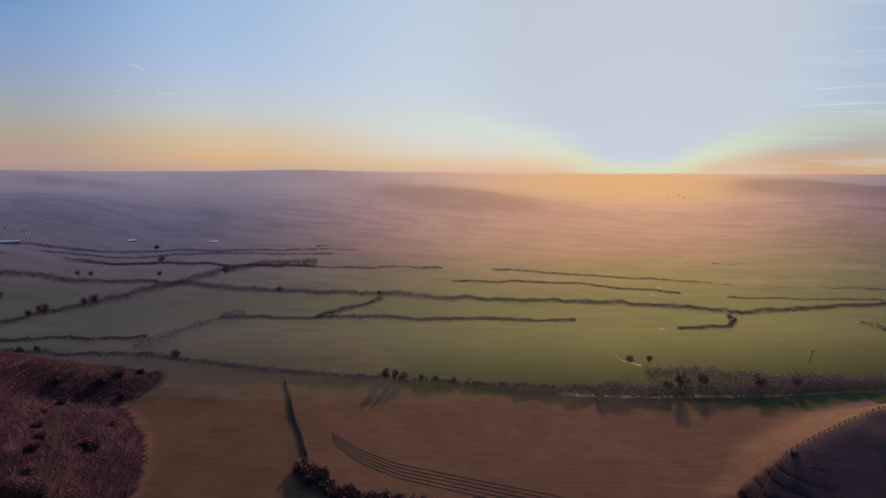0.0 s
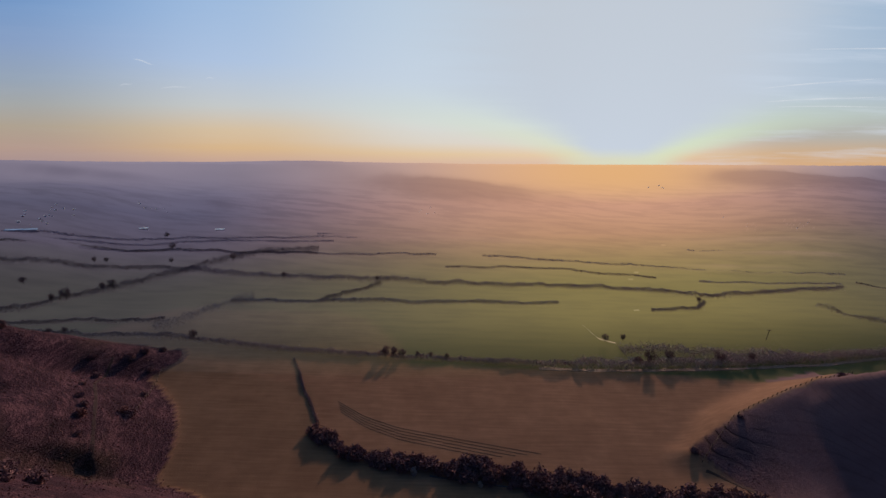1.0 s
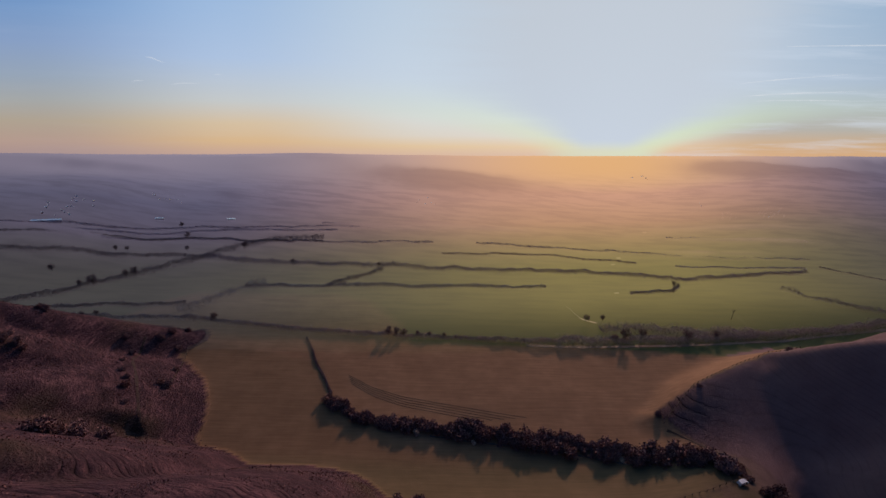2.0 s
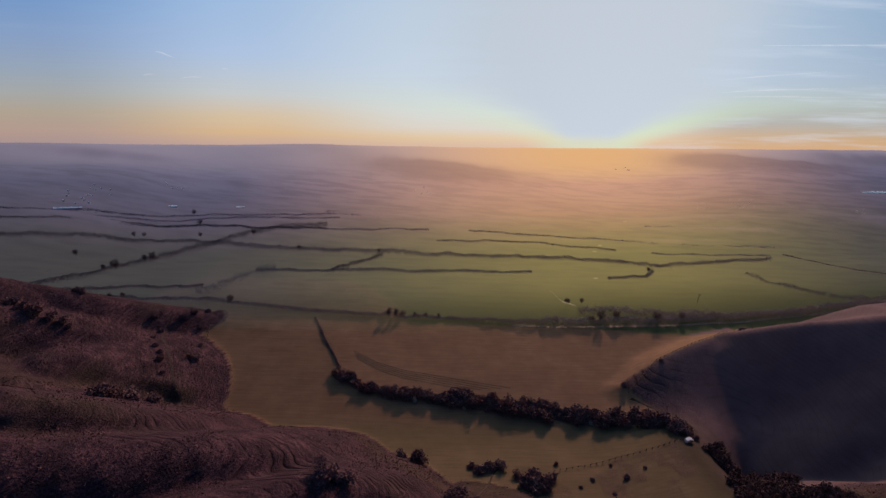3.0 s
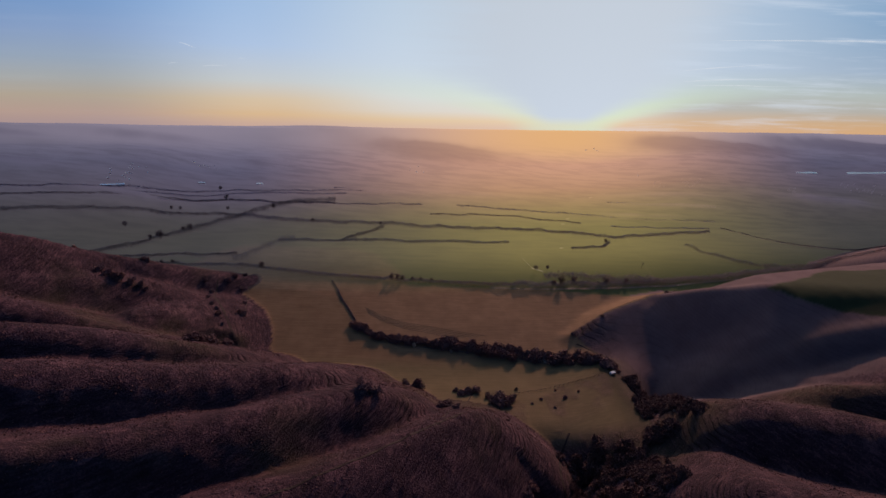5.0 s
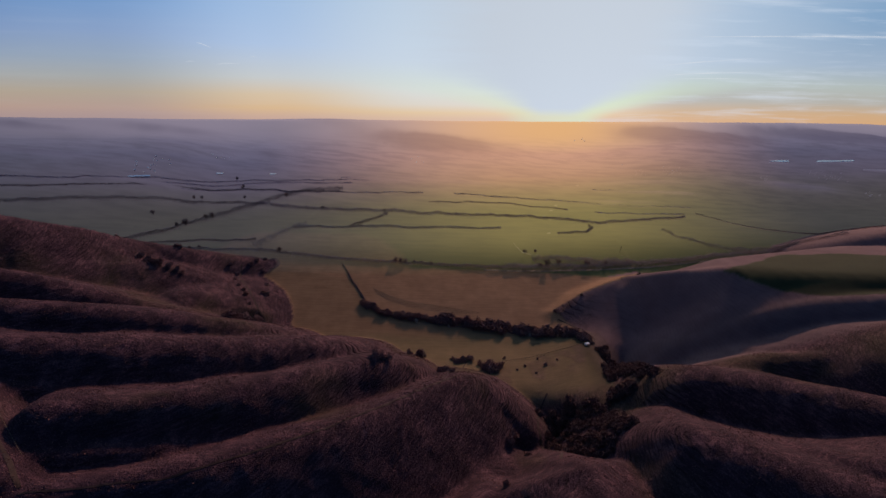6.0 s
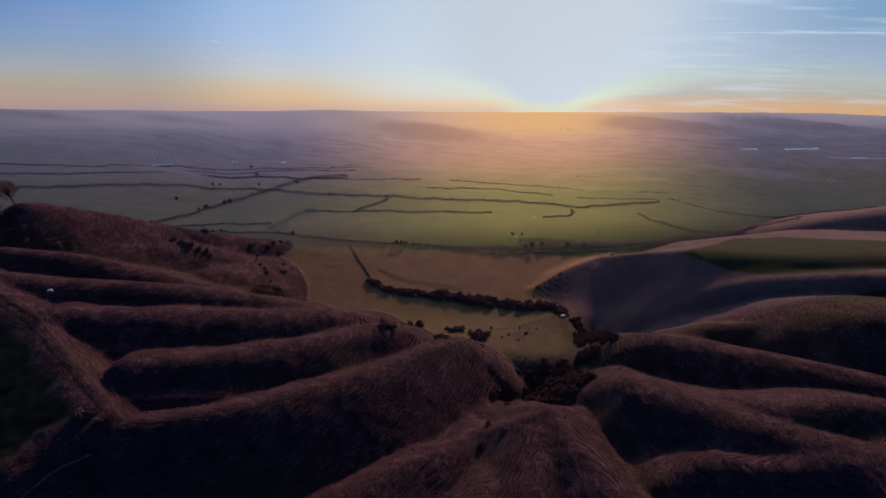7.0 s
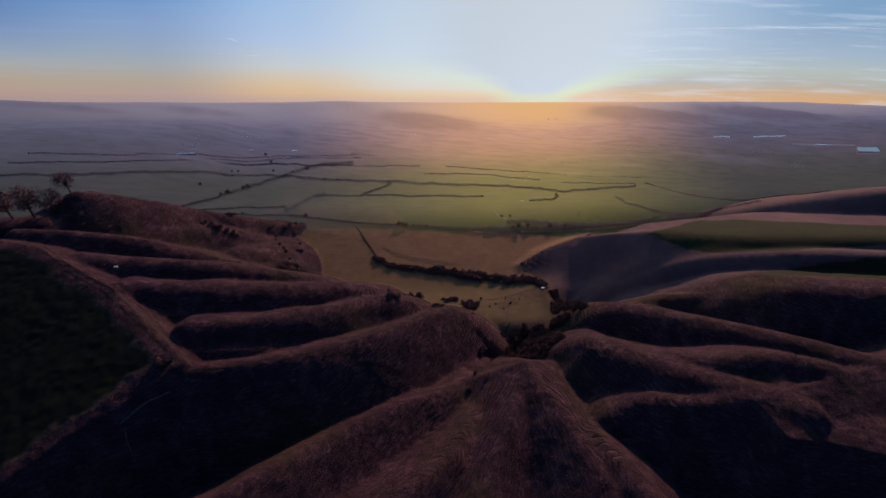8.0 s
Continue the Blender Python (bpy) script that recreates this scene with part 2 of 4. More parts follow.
def spur(x, y, line, k, r, wob):
    """Height of a ridge: a rounded and smoothed crest line, with slopes for its left side, its right side and its nose."""
    top = np.full(np.shape(x), -1e9)
    k_left, k_right, k_nose = k if isinstance(k, tuple) else (k, k, k)
    for _ in range(2):
        cut = [line[0]]
        for p, q in zip(line, line[1:]):
            cut += [tuple(0.75 * i + 0.25 * j for i, j in zip(p, q)), tuple(0.25 * i + 0.75 * j for i, j in zip(p, q))]
        line = cut + [line[-1]]
    last, near = len(line) - 2, np.full(np.shape(x), 1e9)
    left, past, runs = 0, 0, []
    for n, ((ax, ay, az), (bx, by, bz)) in enumerate(zip(line, line[1:])):
        ex, ey = bx - ax, by - ay
        long = math.hypot(ex, ey)
        run = ((x - ax) * ex + (y - ay) * ey) / (long * long)
        s = np.clip(run, 0, 1)
        d = np.hypot(x - ax - s * ex, y - ay - s * ey)
        over = np.where((run > 1) & (n == last), run - 1, np.where((run < 0) & (n == 0), -run, 0)) * long / np.maximum(d, 0.01)
        closer = d < near
        left = np.where(closer, smooth((ex * (y - ay) - ey * (x - ax)) / long, -2, 2), left)
        past, near = np.where(closer, over, past), np.minimum(near, d)
        runs.append((ax, ay, az, ex, ey, bz - az, long, run))
    flank = k_right + (k_left - k_right) * left
    steep = flank + (k_nose - flank) * smooth(past, 0.1, 0.9)
    for ax, ay, az, ex, ey, rise, long, run in runs:
        g = rise / long
        off = np.abs(ex * (y - ay) - ey * (x - ax)) / long
        s = np.clip(run + g / np.sqrt(np.maximum(steep * steep - g * g, 0.04)) * off / long, 0, 1)
        d = np.hypot(x - ax - s * ex, y - ay - s * ey)
        d = np.maximum(d + wob * smooth(d, 1, 8), 0)
        top = np.maximum(top, az + s * rise - steep * (np.sqrt(d * d + r * r) - r))
    return top


def line_gap(x, y, line):
    """Distance to a broken line."""
    d = np.full(np.shape(x), 1e9)
    for (ax, ay), (bx, by) in zip(line, line[1:]):
        ex, ey = bx - ax, by - ay
        s = np.clip(((x - ax) * ex + (y - ay) * ey) / (ex * ex + ey * ey), 0, 1)
        d = np.minimum(d, np.hypot(x - ax - s * ex, y - ay - s * ey))
    return d


def inside(x, y, poly):
    """Signed distance to a polygon, positive inside."""
    d, odd = np.full(np.shape(x), 1e9), np.zeros(np.shape(x), bool)
    for (ax, ay), (bx, by) in zip(poly, poly[1:] + poly[:1]):
        ex, ey = bx - ax, by - ay
        s = np.clip(((x - ax) * ex + (y - ay) * ey) / (ex * ex + ey * ey), 0, 1)
        d = np.minimum(d, np.hypot(x - ax - s * ex, y - ay - s * ey))
        cross = (ay > y) != (by > y)
        with np.errstate(divide="ignore", invalid="ignore"):
            odd ^= cross & (x < (bx - ax) * (y - ay) / (by - ay if by != ay else 1e-9) + ax)
    return np.where(odd, d, -d)


# crest line, side slope, roundness of the crest
SPURS = [
    # the western hill and its spurs
    ([(-188, 64, 43), (-180, 69, 50), (-172, 71, 50), (-159, 79, 40), (-139, 92, 24), (-118, 92, 20), (-107, 97, 14), (-94, 100, 9.5), (-80, 103, 4.5)], (1.25, 0.6, 0.6), 4),
    ([(-260, 36, 49), (-215, 44, 48.5), (-184, 53, 46)], 0.80, 6),
    ([(-185, 36, 53), (-160, 38, 51), (-134, 40, 45), (-112, 41, 36), (-92, 42, 28), (-81, 45, 20)], (1.1, 0.80, 1.3), 3.5),
    ([(-150, 19, 55), (-131, 17, 53.5), (-105, 20, 50.5), (-78, 22, 45), (-57, 24, 39), (-48, 26, 31)], (1.15, 0.84, 1.4), 4.5),
    ([(-122, 1, 57), (-104, 1, 55.5), (-79, 4, 52.5), (-49, 10, 46), (-33, 16, 41), (-20, 17, 34)], (1.15, 0.85, 1.4), 6),
    ([(-90, -20, 58), (-69, -17, 56.5), (-46, -8, 51.5), (-27, 4, 45), (-15, 11, 40), (-3, 13, 31)], (1.15, 0.95, 1.4), 4.5),
    ([(-82, -39, 57), (-56, -35, 57.5), (-27, -20, 50), (-2, 0, 40), (11, 11, 33), (24, 8, 25), (30, 2, 20)], (1.15, 0.84, 1.3), 3.5),
    # the two spurs under the plateau
    ([(-110, -114, 57), (-66, -82, 56), (-43, -66, 51), (-14, -44.5, 43.5), (5, -37.5, 39.5), (14, -28, 35)], (1.4, 0.50, 1.2), 2.5),
    ([(58, -96, 53), (54, -78, 51.5), (47, -58, 49.5), (40, -40, 47), (37, -27, 44)], (0.48, 0.62, 1.5), 3),
    ([(8, -96, 50), (16, -74, 48.5), (27, -52, 47.5), (34, -35, 45)], (0.75, 0.75, 1.6), 3),
    # the eastern spurs
    ([(66, -19, 46.5), (84, -31, 51), (100, -41, 55), (114, -49, 58), (130, -58, 60)], (1.0, 0.72, 1.5), 7),
    ([(69, 8, 22), (81, 12, 32), (98, 7, 38), (121, -6, 45), (148, -21, 52), (173, -37, 58)], (1.3, 0.8, 1.4), 7),
    ([(101, 16, 30), (128, 18, 37), (146, 11, 41), (169, -2, 46), (202, -8, 50), (240, -20, 54)], (1.5, 0.8, 1.3), 5),
    ([(146, 11, 43), (158, 7, 51), (171, 3, 56.5), (198, 0, 59.5), (240, -6, 62)], 0.7, 7),
    ([(103, 42, 14), (115, 44, 20), (125, 45, 27), (135, 44, 33), (148, 43, 38), (161, 41, 42), (187, 37, 48), (230, 32, 53), (320, 20, 58)], (0.9, 0.85, 0.8), 6),
    ([(60, 71, 5), (74, 78, 9.5), (88, 84, 11.5), (99, 87.5, 12.5), (122, 95, 12), (138, 97, 11)], (0.85, 0.26, 0.4), 1.5),
    ([(99, 85.5, 14.5), (109, 79, 23), (118, 73.5, 29), (131, 67, 33.5)], (1.6, 1.0, 1.1), 3),
    ([(131, 67, 33.5), (150, 59, 39), (175, 52, 44), (215, 47, 49), (289, 44, 54), (360, 44, 57)], (0.5, 0.55, 1.0), 6),
    # the hollow hillside above the field
    ([(-150, 62, 34), (-116, 79, 21.5), (-94, 78, 12), (-80, 77, 6.5)], (1.0, 0.55, 0.45), 6),
    ([(-100, 56, 22), (-82, 60, 10), (-72, 62, 5.5)], (0.5, 0.6, 0.5), 4),
    # floors of the dry gullies between them
    ([(-90, -29, 55), (-65, -26, 52.5), (-42, -17, 44)], 1.1, 3),
    ([(-112, -10, 53), (-80, -7, 49), (-52, 0, 42)], 1.1, 3),
    ([(-140, 9, 52), (-100, 10, 47), (-68, 14, 40)], 1.1, 3),
    ([(-28, -92, 55), (4, -68, 49), (16, -46, 40)], 1.0, 4),
    ([(64, -84, 56), (56, -62, 49), (51, -42, 40)], 1.0, 4),
    ([(128, -44, 56), (108, -38, 51), (88, -20, 40)], 0.9, 5),
    ([(100, -30, 51), (111, -34, 56), (130, -33, 58), (150, -40, 59)], (1.1, 0.6, 0.9), 4),
    ([(63, -51, 46), (76, -46, 50), (92, -51, 54), (113, -50, 58)], (1.0, 0.75, 1.1), 4),
]
FAR_HILL = ([(219, 113, 17), (238, 111, 25), (262, 108, 33), (298, 106, 41), (350, 108, 46)], 0.85, 7)
TABLE = [(-420, 20), (-230, 24), (-190, 26), (-165, 22), (-123, -3), (-86, -36), (-101, -50), (-113, -60), (-124, -70), (-160, -98), (-230, -150), (-420, -300)]
TRACK = [(-420, 20), (-190, 26), (-165, 22), (-123, -3), (-86, -36)]
TABLE_EAST = [(112, -52), (140, -45), (178, -36), (240, -12), (330, -8), (460, 0), (460, -100), (300, -88), (200, -77), (146, -72), (116, -66)]
TABLE_BACK = [(-140, -128), (-60, -116), (20, -118), (70, -122), (150, -128), (460, -160), (460, -320), (-420, -320), (-250, -200)]
# hollows that sink the valley heads: a line, its width, its depth
HOLLOWS = [([(-40, -36), (-90, -74), (-140, -108)], 15, 13), ([(62, -62), (110, -90), (220, -112)], 17, 20), ([(33, -84), (36, -110)], 11, 5), ([(84, 40), (105, 52), (135, 49)], 11, 5), ([(80, 34), (106, 29), (150, 24)], 8, 7), ([(36, 4), (50, -8), (57, -30)], 11, 14)]


def table(x, y):
    return np.maximum(np.maximum(inside(x, y, TABLE), inside(x, y, TABLE_EAST)), inside(x, y, TABLE_BACK))


def rim(x):
    return 219 + 0.10 * np.clip(x, -260, 340)


def vale(x, y):
    """The low land: valley floor, plain and the far country that climbs towards the rim."""
    u = rim(x) - y
    z = 3 + 33 * np.clip(1 - u / 66, 0, 1.0) ** 1.35
    z = z + (7 * smooth(x, 90, 190) + 7 * smooth(-x, 110, 170)) * smooth(u, 5, 25) * smooth(-u, -75, -45)
    z = z + 0.33 * np.logaddexp(0, (50 + 16 * smooth(x, 40, 66) - 26 * smooth(x, 74, 98) - y) / 4) * 4
    return z + 0.5 * fbm(x, y, 40, 3)


def land(x, y):
    x, y = np.asarray(x, float), np.asarray(y, float)
    base = np.minimum(vale(x, y), 60)
    for line, wide, deep in HOLLOWS:
        base = base - deep * np.exp(-((line_gap(x, y, line) / wide) ** 2))
    wob = 1.7 * fbm(x, y, 22, 2)
    h = base
    soft = 1.6 + 4.5 * smooth(x, 62, 84) * smooth(y, 42, 52) * smooth(-y, -86, -80)
    for line, k, r in SPURS:
        h = smax(h, spur(x, y, line, k, r, wob), soft)
    # the northern brink of the eastern shelf
    brink = base + 1.4 * np.maximum(98 + 0.215 * np.clip(x - 115, -60, 100) + wob - y, 0) + 60 * smooth(-x, -113, -90)
    h = -smax(-h, -brink, 1.2)
    h = smax(h, spur(x, y, *FAR_HILL, wob), 1.6)
    d = -table(x, y) + wob
    dip = 0.17 * smooth(-x, 60, 84) * np.clip(line_gap(x, y, TRACK) - 4, 0, 110) + 0.16 * smooth(x, 100, 124) * np.clip(-d - 4, 0, 60)
    h = smax(h, 57.5 - 0.85 * np.maximum(d, 0) - dip, 2.0)
    steep = smooth(h - base, 0.3, 4)
    calm = 1 - 0.9 * smooth(x, 62, 74) * smooth(y, 34, 42)
    return h + calm * steep * (0.28 * fbm(x, y, 7, 3) + 0.3 * fbm(x, y, 1.9, 2)), steep, smooth(h - base, 0.02, 0.3)


def mesh_grid(xs, ys, zs):
    nx, ny = len(xs), len(ys)
    co = np.stack([np.repeat(xs[:, None], ny, 1), np.repeat(ys[None], nx, 0), zs], -1).reshape(-1, 3)
    i = np.arange(nx * ny).reshape(nx, ny)
    quads = np.stack([i[:-1, :-1], i[1:, :-1], i[1:, 1:], i[:-1, 1:]], -1).reshape(-1, 4)
    me = bpy.data.meshes.new("sheet")
    me.vertices.add(len(co))
    me.vertices.foreach_set("co", co.ravel())
    me.loops.add(quads.size)
    me.loops.foreach_set("vertex_index", quads.ravel())
    me.polygons.add(len(quads))
    me.polygons.foreach_set("loop_start", np.arange(0, quads.size, 4))
    me.polygons.foreach_set("use_smooth", np.ones(len(quads), bool))
    me.update(calc_edges=True)
    return me


def steps(*spans):
    """Grid lines: (start, end, step) one after another."""
    return np.concatenate([np.arange(a, b, s) for a, b, s in spans] + [[spans[-1][1]]])


gx = steps((-640, -260, 10), (-260, -190, 1.6), (-190, 190, 0.85), (190, 320, 1.6), (320, 700, 10))
gy = steps((-420, -140, 10), (-140, -105, 2), (-105, 60, 0.85), (60, 262, 1.4))
GX, GY = np.meshgrid(gx, gy, indexing="ij")
GZ, STEEP, LIFT = land(GX, GY)
far = rim(GX)
GZ = np.where(GY > far, GZ - (GY - far) * 0.6, GZ)
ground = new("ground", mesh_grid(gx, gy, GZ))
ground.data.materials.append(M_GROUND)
tagged(ground, "rolling chalk downland of brown winter grass above green fields", "ground", kind="structure")

FIELD = [(-80, 103), (-40, 104), (20, 103), (60, 102), (112, 97), (99, 88), (88, 84.8), (74, 79.3), (59, 72), (70, 52), (30, 58), (-10, 63), (-29, 74), (-34, 92)]
MEADOW = [(-40, 103), (-34, 90), (-29, 74), (-10, 62), (30, 57), (66, 50), (60, 30), (40, 20), (-10, 35), (-60, 40), (-76, 70), (-80, 103)]
SHELF = [(127, 67), (144, 74), (164, 85), (188, 86), (217, 79), (263, 67), (340, 52), (330, 36), (242, 43), (186, 40), (159, 44), (143, 51)]
SHELF_LOW = [(160, 25), (181, 29), (225, 30), (330, 30), (320, 6), (214, 13), (184, 16), (170, 20)]
EDGE = fbm(GX, GY, 5, 3) * 1.2
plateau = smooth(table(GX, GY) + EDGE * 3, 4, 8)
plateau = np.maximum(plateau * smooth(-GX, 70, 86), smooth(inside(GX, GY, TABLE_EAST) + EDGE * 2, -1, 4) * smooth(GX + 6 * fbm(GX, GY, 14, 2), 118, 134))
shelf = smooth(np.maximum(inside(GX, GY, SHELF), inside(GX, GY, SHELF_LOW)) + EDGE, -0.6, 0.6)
tan_f = smooth(inside(GX, GY, FIELD) + EDGE * 0.3, -0.6, 0.6)
tan_m = (0.56 + 0.34 * smooth(GY, 52, 60)) * smooth(inside(GX, GY, MEADOW) + EDGE, -32, -26)
tan = np.maximum(tan_f, tan_m)
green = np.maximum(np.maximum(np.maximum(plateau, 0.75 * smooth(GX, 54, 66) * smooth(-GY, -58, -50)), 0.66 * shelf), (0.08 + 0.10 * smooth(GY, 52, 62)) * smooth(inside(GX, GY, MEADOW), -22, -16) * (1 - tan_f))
rough = np.clip(np.maximum(smooth(LIFT + 0.5 * fbm(GX, GY, 3.5, 3), 0.3, 0.6), smooth(-GY, -22, -12)) - np.maximum(plateau, shelf), 0, 1)
rough = np.maximum(rough, smooth(GX + 5 * fbm(GX, GY, 10, 2), 58, 84) * smooth(-GY, -80, -70) * (1 - tan_f) * (1 - shelf))
rough = rough * (1 - tan_f * smooth(GX, 30, 50))
pasture = smooth(inside(GX, GY, MEADOW), -2, 1) * smooth(-GY + 0.18 * np.maximum(GX - 28, 0), -42, -38) * smooth(GX, -12, -4)
rough = np.maximum(rough, pasture * (0.08 + 0.3 * smooth(fbm(GX, GY, 6, 3), -0.1, 0.25)))
# valley side below the shelf darkened: its shade is put into the cover
dell_shade = 0.15 * smooth(GX, 72, 82) * smooth(GY, 24, 30) * smooth(-GY, -52, -44) * (1 - shelf)
rough, green = rough * (1 - 0.8 * dell_shade), np.maximum(green, 0.95 * dell_shade)
wood = smooth(fbm(GX, GY * 2.2, 36, 3), 0.12, 0.2) * smooth(-(far - GY), -48, -30) * smooth(GY, 120, 150)
side = lambda ax, ay, bx, by: ((bx - ax) * (GY - ay) - (by - ay) * (GX - ax) > 0).astype(int)
parcel = (side(-140, 129, -50, 176) + 2 * side(-97, 155, 164, 158) + 4 * side(-74, 136.6, 44, 142) + 8 * side(-42, 138, -22, 153)
          + 16 * side(60, 100, 100, 190) + 32 * side(-170, 160, 172, 174) + 64 * side(-90, 117, -74, 137))
tint = np.random.default_rng(3).random(128)[parcel]
# where the smooth eastern turf with its painted haze lies
hazed_turf = smooth(GX + 5 * fbm(GX, GY, 12, 2), 50, 86) * smooth(GY - 0.04 * GX, 16, 26)
short = ground.data.attributes.new("hazed_turf", "FLOAT", "POINT")
short.data.foreach_set("value", hazed_turf.astype(np.float32).ravel())
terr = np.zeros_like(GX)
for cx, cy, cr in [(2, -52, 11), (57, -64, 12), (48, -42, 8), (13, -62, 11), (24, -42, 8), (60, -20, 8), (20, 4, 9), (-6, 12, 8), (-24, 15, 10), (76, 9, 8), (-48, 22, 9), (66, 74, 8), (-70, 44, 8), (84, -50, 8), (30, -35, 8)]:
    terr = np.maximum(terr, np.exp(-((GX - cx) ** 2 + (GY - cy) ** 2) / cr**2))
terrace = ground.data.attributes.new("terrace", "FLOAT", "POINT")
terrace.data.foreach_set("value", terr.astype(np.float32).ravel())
shade = ground.data.attributes.new("parcel", "FLOAT", "POINT")
shade.data.foreach_set("value", tint.astype(np.float32).ravel())
cover = ground.data.attributes.new("cover", "FLOAT_COLOR", "POINT")
cover.data.foreach_set("color", np.stack([rough, green, tan, wood], -1).astype(np.float32).ravel())

# ---- sky backdrop ----
sx = np.linspace(-900, 1000, 60)
sz = np.linspace(-20, 230, 12)
SX, SZ = np.meshgrid(sx, sz, indexing="ij")
sky_me = mesh_grid(sx, sz, SZ)
co = np.stack([SX, rim(SX) + 6 + 0 * SX, SZ], -1)
sky_me.vertices.foreach_set("co", co.ravel())
sky_me.update()
sky = new("backdrop", sky_me)
sky.data.materials.append(M_SKY)
tagged(sky, "hazy evening sky with white glare round the low sun", "sky", kind="structure")


def make_haze_sheet_material(sun_x):
    """A glowing, see-through sheet laid over the vale to stand in for evening haze."""
    mt = Mat("haze_sheet")
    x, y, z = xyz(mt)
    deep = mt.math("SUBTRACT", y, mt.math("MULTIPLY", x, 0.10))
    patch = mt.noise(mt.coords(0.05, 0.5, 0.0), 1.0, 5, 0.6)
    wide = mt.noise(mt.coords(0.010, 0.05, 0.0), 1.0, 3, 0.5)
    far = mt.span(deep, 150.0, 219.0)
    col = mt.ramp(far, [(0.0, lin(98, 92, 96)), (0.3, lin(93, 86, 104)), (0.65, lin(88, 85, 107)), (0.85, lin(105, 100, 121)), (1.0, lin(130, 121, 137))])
    # the sun's warm glow in the haze is painted into the sheet
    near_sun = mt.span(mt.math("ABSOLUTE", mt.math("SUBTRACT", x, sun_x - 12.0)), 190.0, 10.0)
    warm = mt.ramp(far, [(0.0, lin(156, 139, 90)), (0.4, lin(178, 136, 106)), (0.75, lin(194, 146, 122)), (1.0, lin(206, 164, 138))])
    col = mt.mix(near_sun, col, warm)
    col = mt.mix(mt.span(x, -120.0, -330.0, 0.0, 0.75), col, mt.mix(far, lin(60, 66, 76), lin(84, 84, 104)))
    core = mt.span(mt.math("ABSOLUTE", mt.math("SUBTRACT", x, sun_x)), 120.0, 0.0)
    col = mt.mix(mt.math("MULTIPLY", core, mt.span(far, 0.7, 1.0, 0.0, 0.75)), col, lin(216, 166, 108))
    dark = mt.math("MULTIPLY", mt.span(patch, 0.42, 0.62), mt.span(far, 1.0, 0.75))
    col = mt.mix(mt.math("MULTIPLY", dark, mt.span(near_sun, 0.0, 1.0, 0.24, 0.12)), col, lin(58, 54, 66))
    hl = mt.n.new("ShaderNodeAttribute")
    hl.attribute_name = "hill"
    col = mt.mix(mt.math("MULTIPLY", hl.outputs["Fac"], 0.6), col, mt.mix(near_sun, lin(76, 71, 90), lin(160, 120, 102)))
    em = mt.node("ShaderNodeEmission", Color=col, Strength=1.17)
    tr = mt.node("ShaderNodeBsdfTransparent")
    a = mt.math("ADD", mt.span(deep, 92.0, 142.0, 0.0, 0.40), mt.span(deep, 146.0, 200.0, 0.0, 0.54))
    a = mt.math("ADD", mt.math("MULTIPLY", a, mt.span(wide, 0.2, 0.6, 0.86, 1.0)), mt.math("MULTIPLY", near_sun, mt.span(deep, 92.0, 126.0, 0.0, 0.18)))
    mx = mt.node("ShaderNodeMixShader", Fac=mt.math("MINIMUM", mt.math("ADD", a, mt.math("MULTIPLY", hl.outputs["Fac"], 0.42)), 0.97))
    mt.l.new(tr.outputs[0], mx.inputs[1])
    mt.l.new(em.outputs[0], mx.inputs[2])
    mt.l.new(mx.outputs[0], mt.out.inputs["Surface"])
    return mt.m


M_HAZE = make_haze_sheet_material(SUN_X)
# added haze sheet just above the fields, from the valley mouth to the rim
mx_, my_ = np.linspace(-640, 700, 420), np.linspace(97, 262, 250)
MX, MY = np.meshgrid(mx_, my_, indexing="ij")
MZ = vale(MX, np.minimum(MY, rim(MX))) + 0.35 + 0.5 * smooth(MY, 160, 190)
# humps in the haze sheet, tinted to stand for low wooded hills in the distance
HAZE_HILLS = [(8, 204, 46, 6, 3.2), (-60, 212, 30, 5, 0.8), (190, 224, 48, 7, 4.5), (300, 236, 60, 7, 4.0), (-95, 187, 24, 4, 1.2), (-165, 196, 40, 4, 1.4), (60, 190, 40, 4, 1.0),
         (-72, 180, 18, 1.7, 1.7), (-20, 177, 30, 1.8, 0.9), (128, 172, 34, 2, 0.9), (150, 186, 44, 2, 1.0), (-120, 176, 26, 1.5, 0.8), (-140, 186, 30, 1.6, 0.9),
         (-158, 158, 24, 1.8, 1.3), (12, 180, 38, 1.6, 1.1), (152, 179, 34, 1.6, 1.1), (-225, 170, 36, 2.2, 1.4), (-250, 190, 50, 3, 1.6), (250, 190, 46, 3, 1.8)]
HUMP = sum(h * np.exp(-((MX - cx) / w) ** 2 - ((MY - cy) / d) ** 2) for cx, cy, w, d, h in HAZE_HILLS) * (1 + 0.5 * fbm(MX, MY, 12, 3))
MZ = MZ + HUMP
MZ = np.where(MY > rim(MX), MZ - (MY - rim(MX)) * 0.5, MZ)
haze_ob = new("backdrop", mesh_grid(mx_, my_, MZ))
haze_ob.data.materials.append(M_HAZE)
hill = haze_ob.data.attributes.new("hill", "FLOAT", "POINT")
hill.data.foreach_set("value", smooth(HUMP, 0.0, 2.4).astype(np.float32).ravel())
tagged(haze_ob, "glowing see-through sheet of mauve evening haze laid over the vale", "distance", kind="structure")


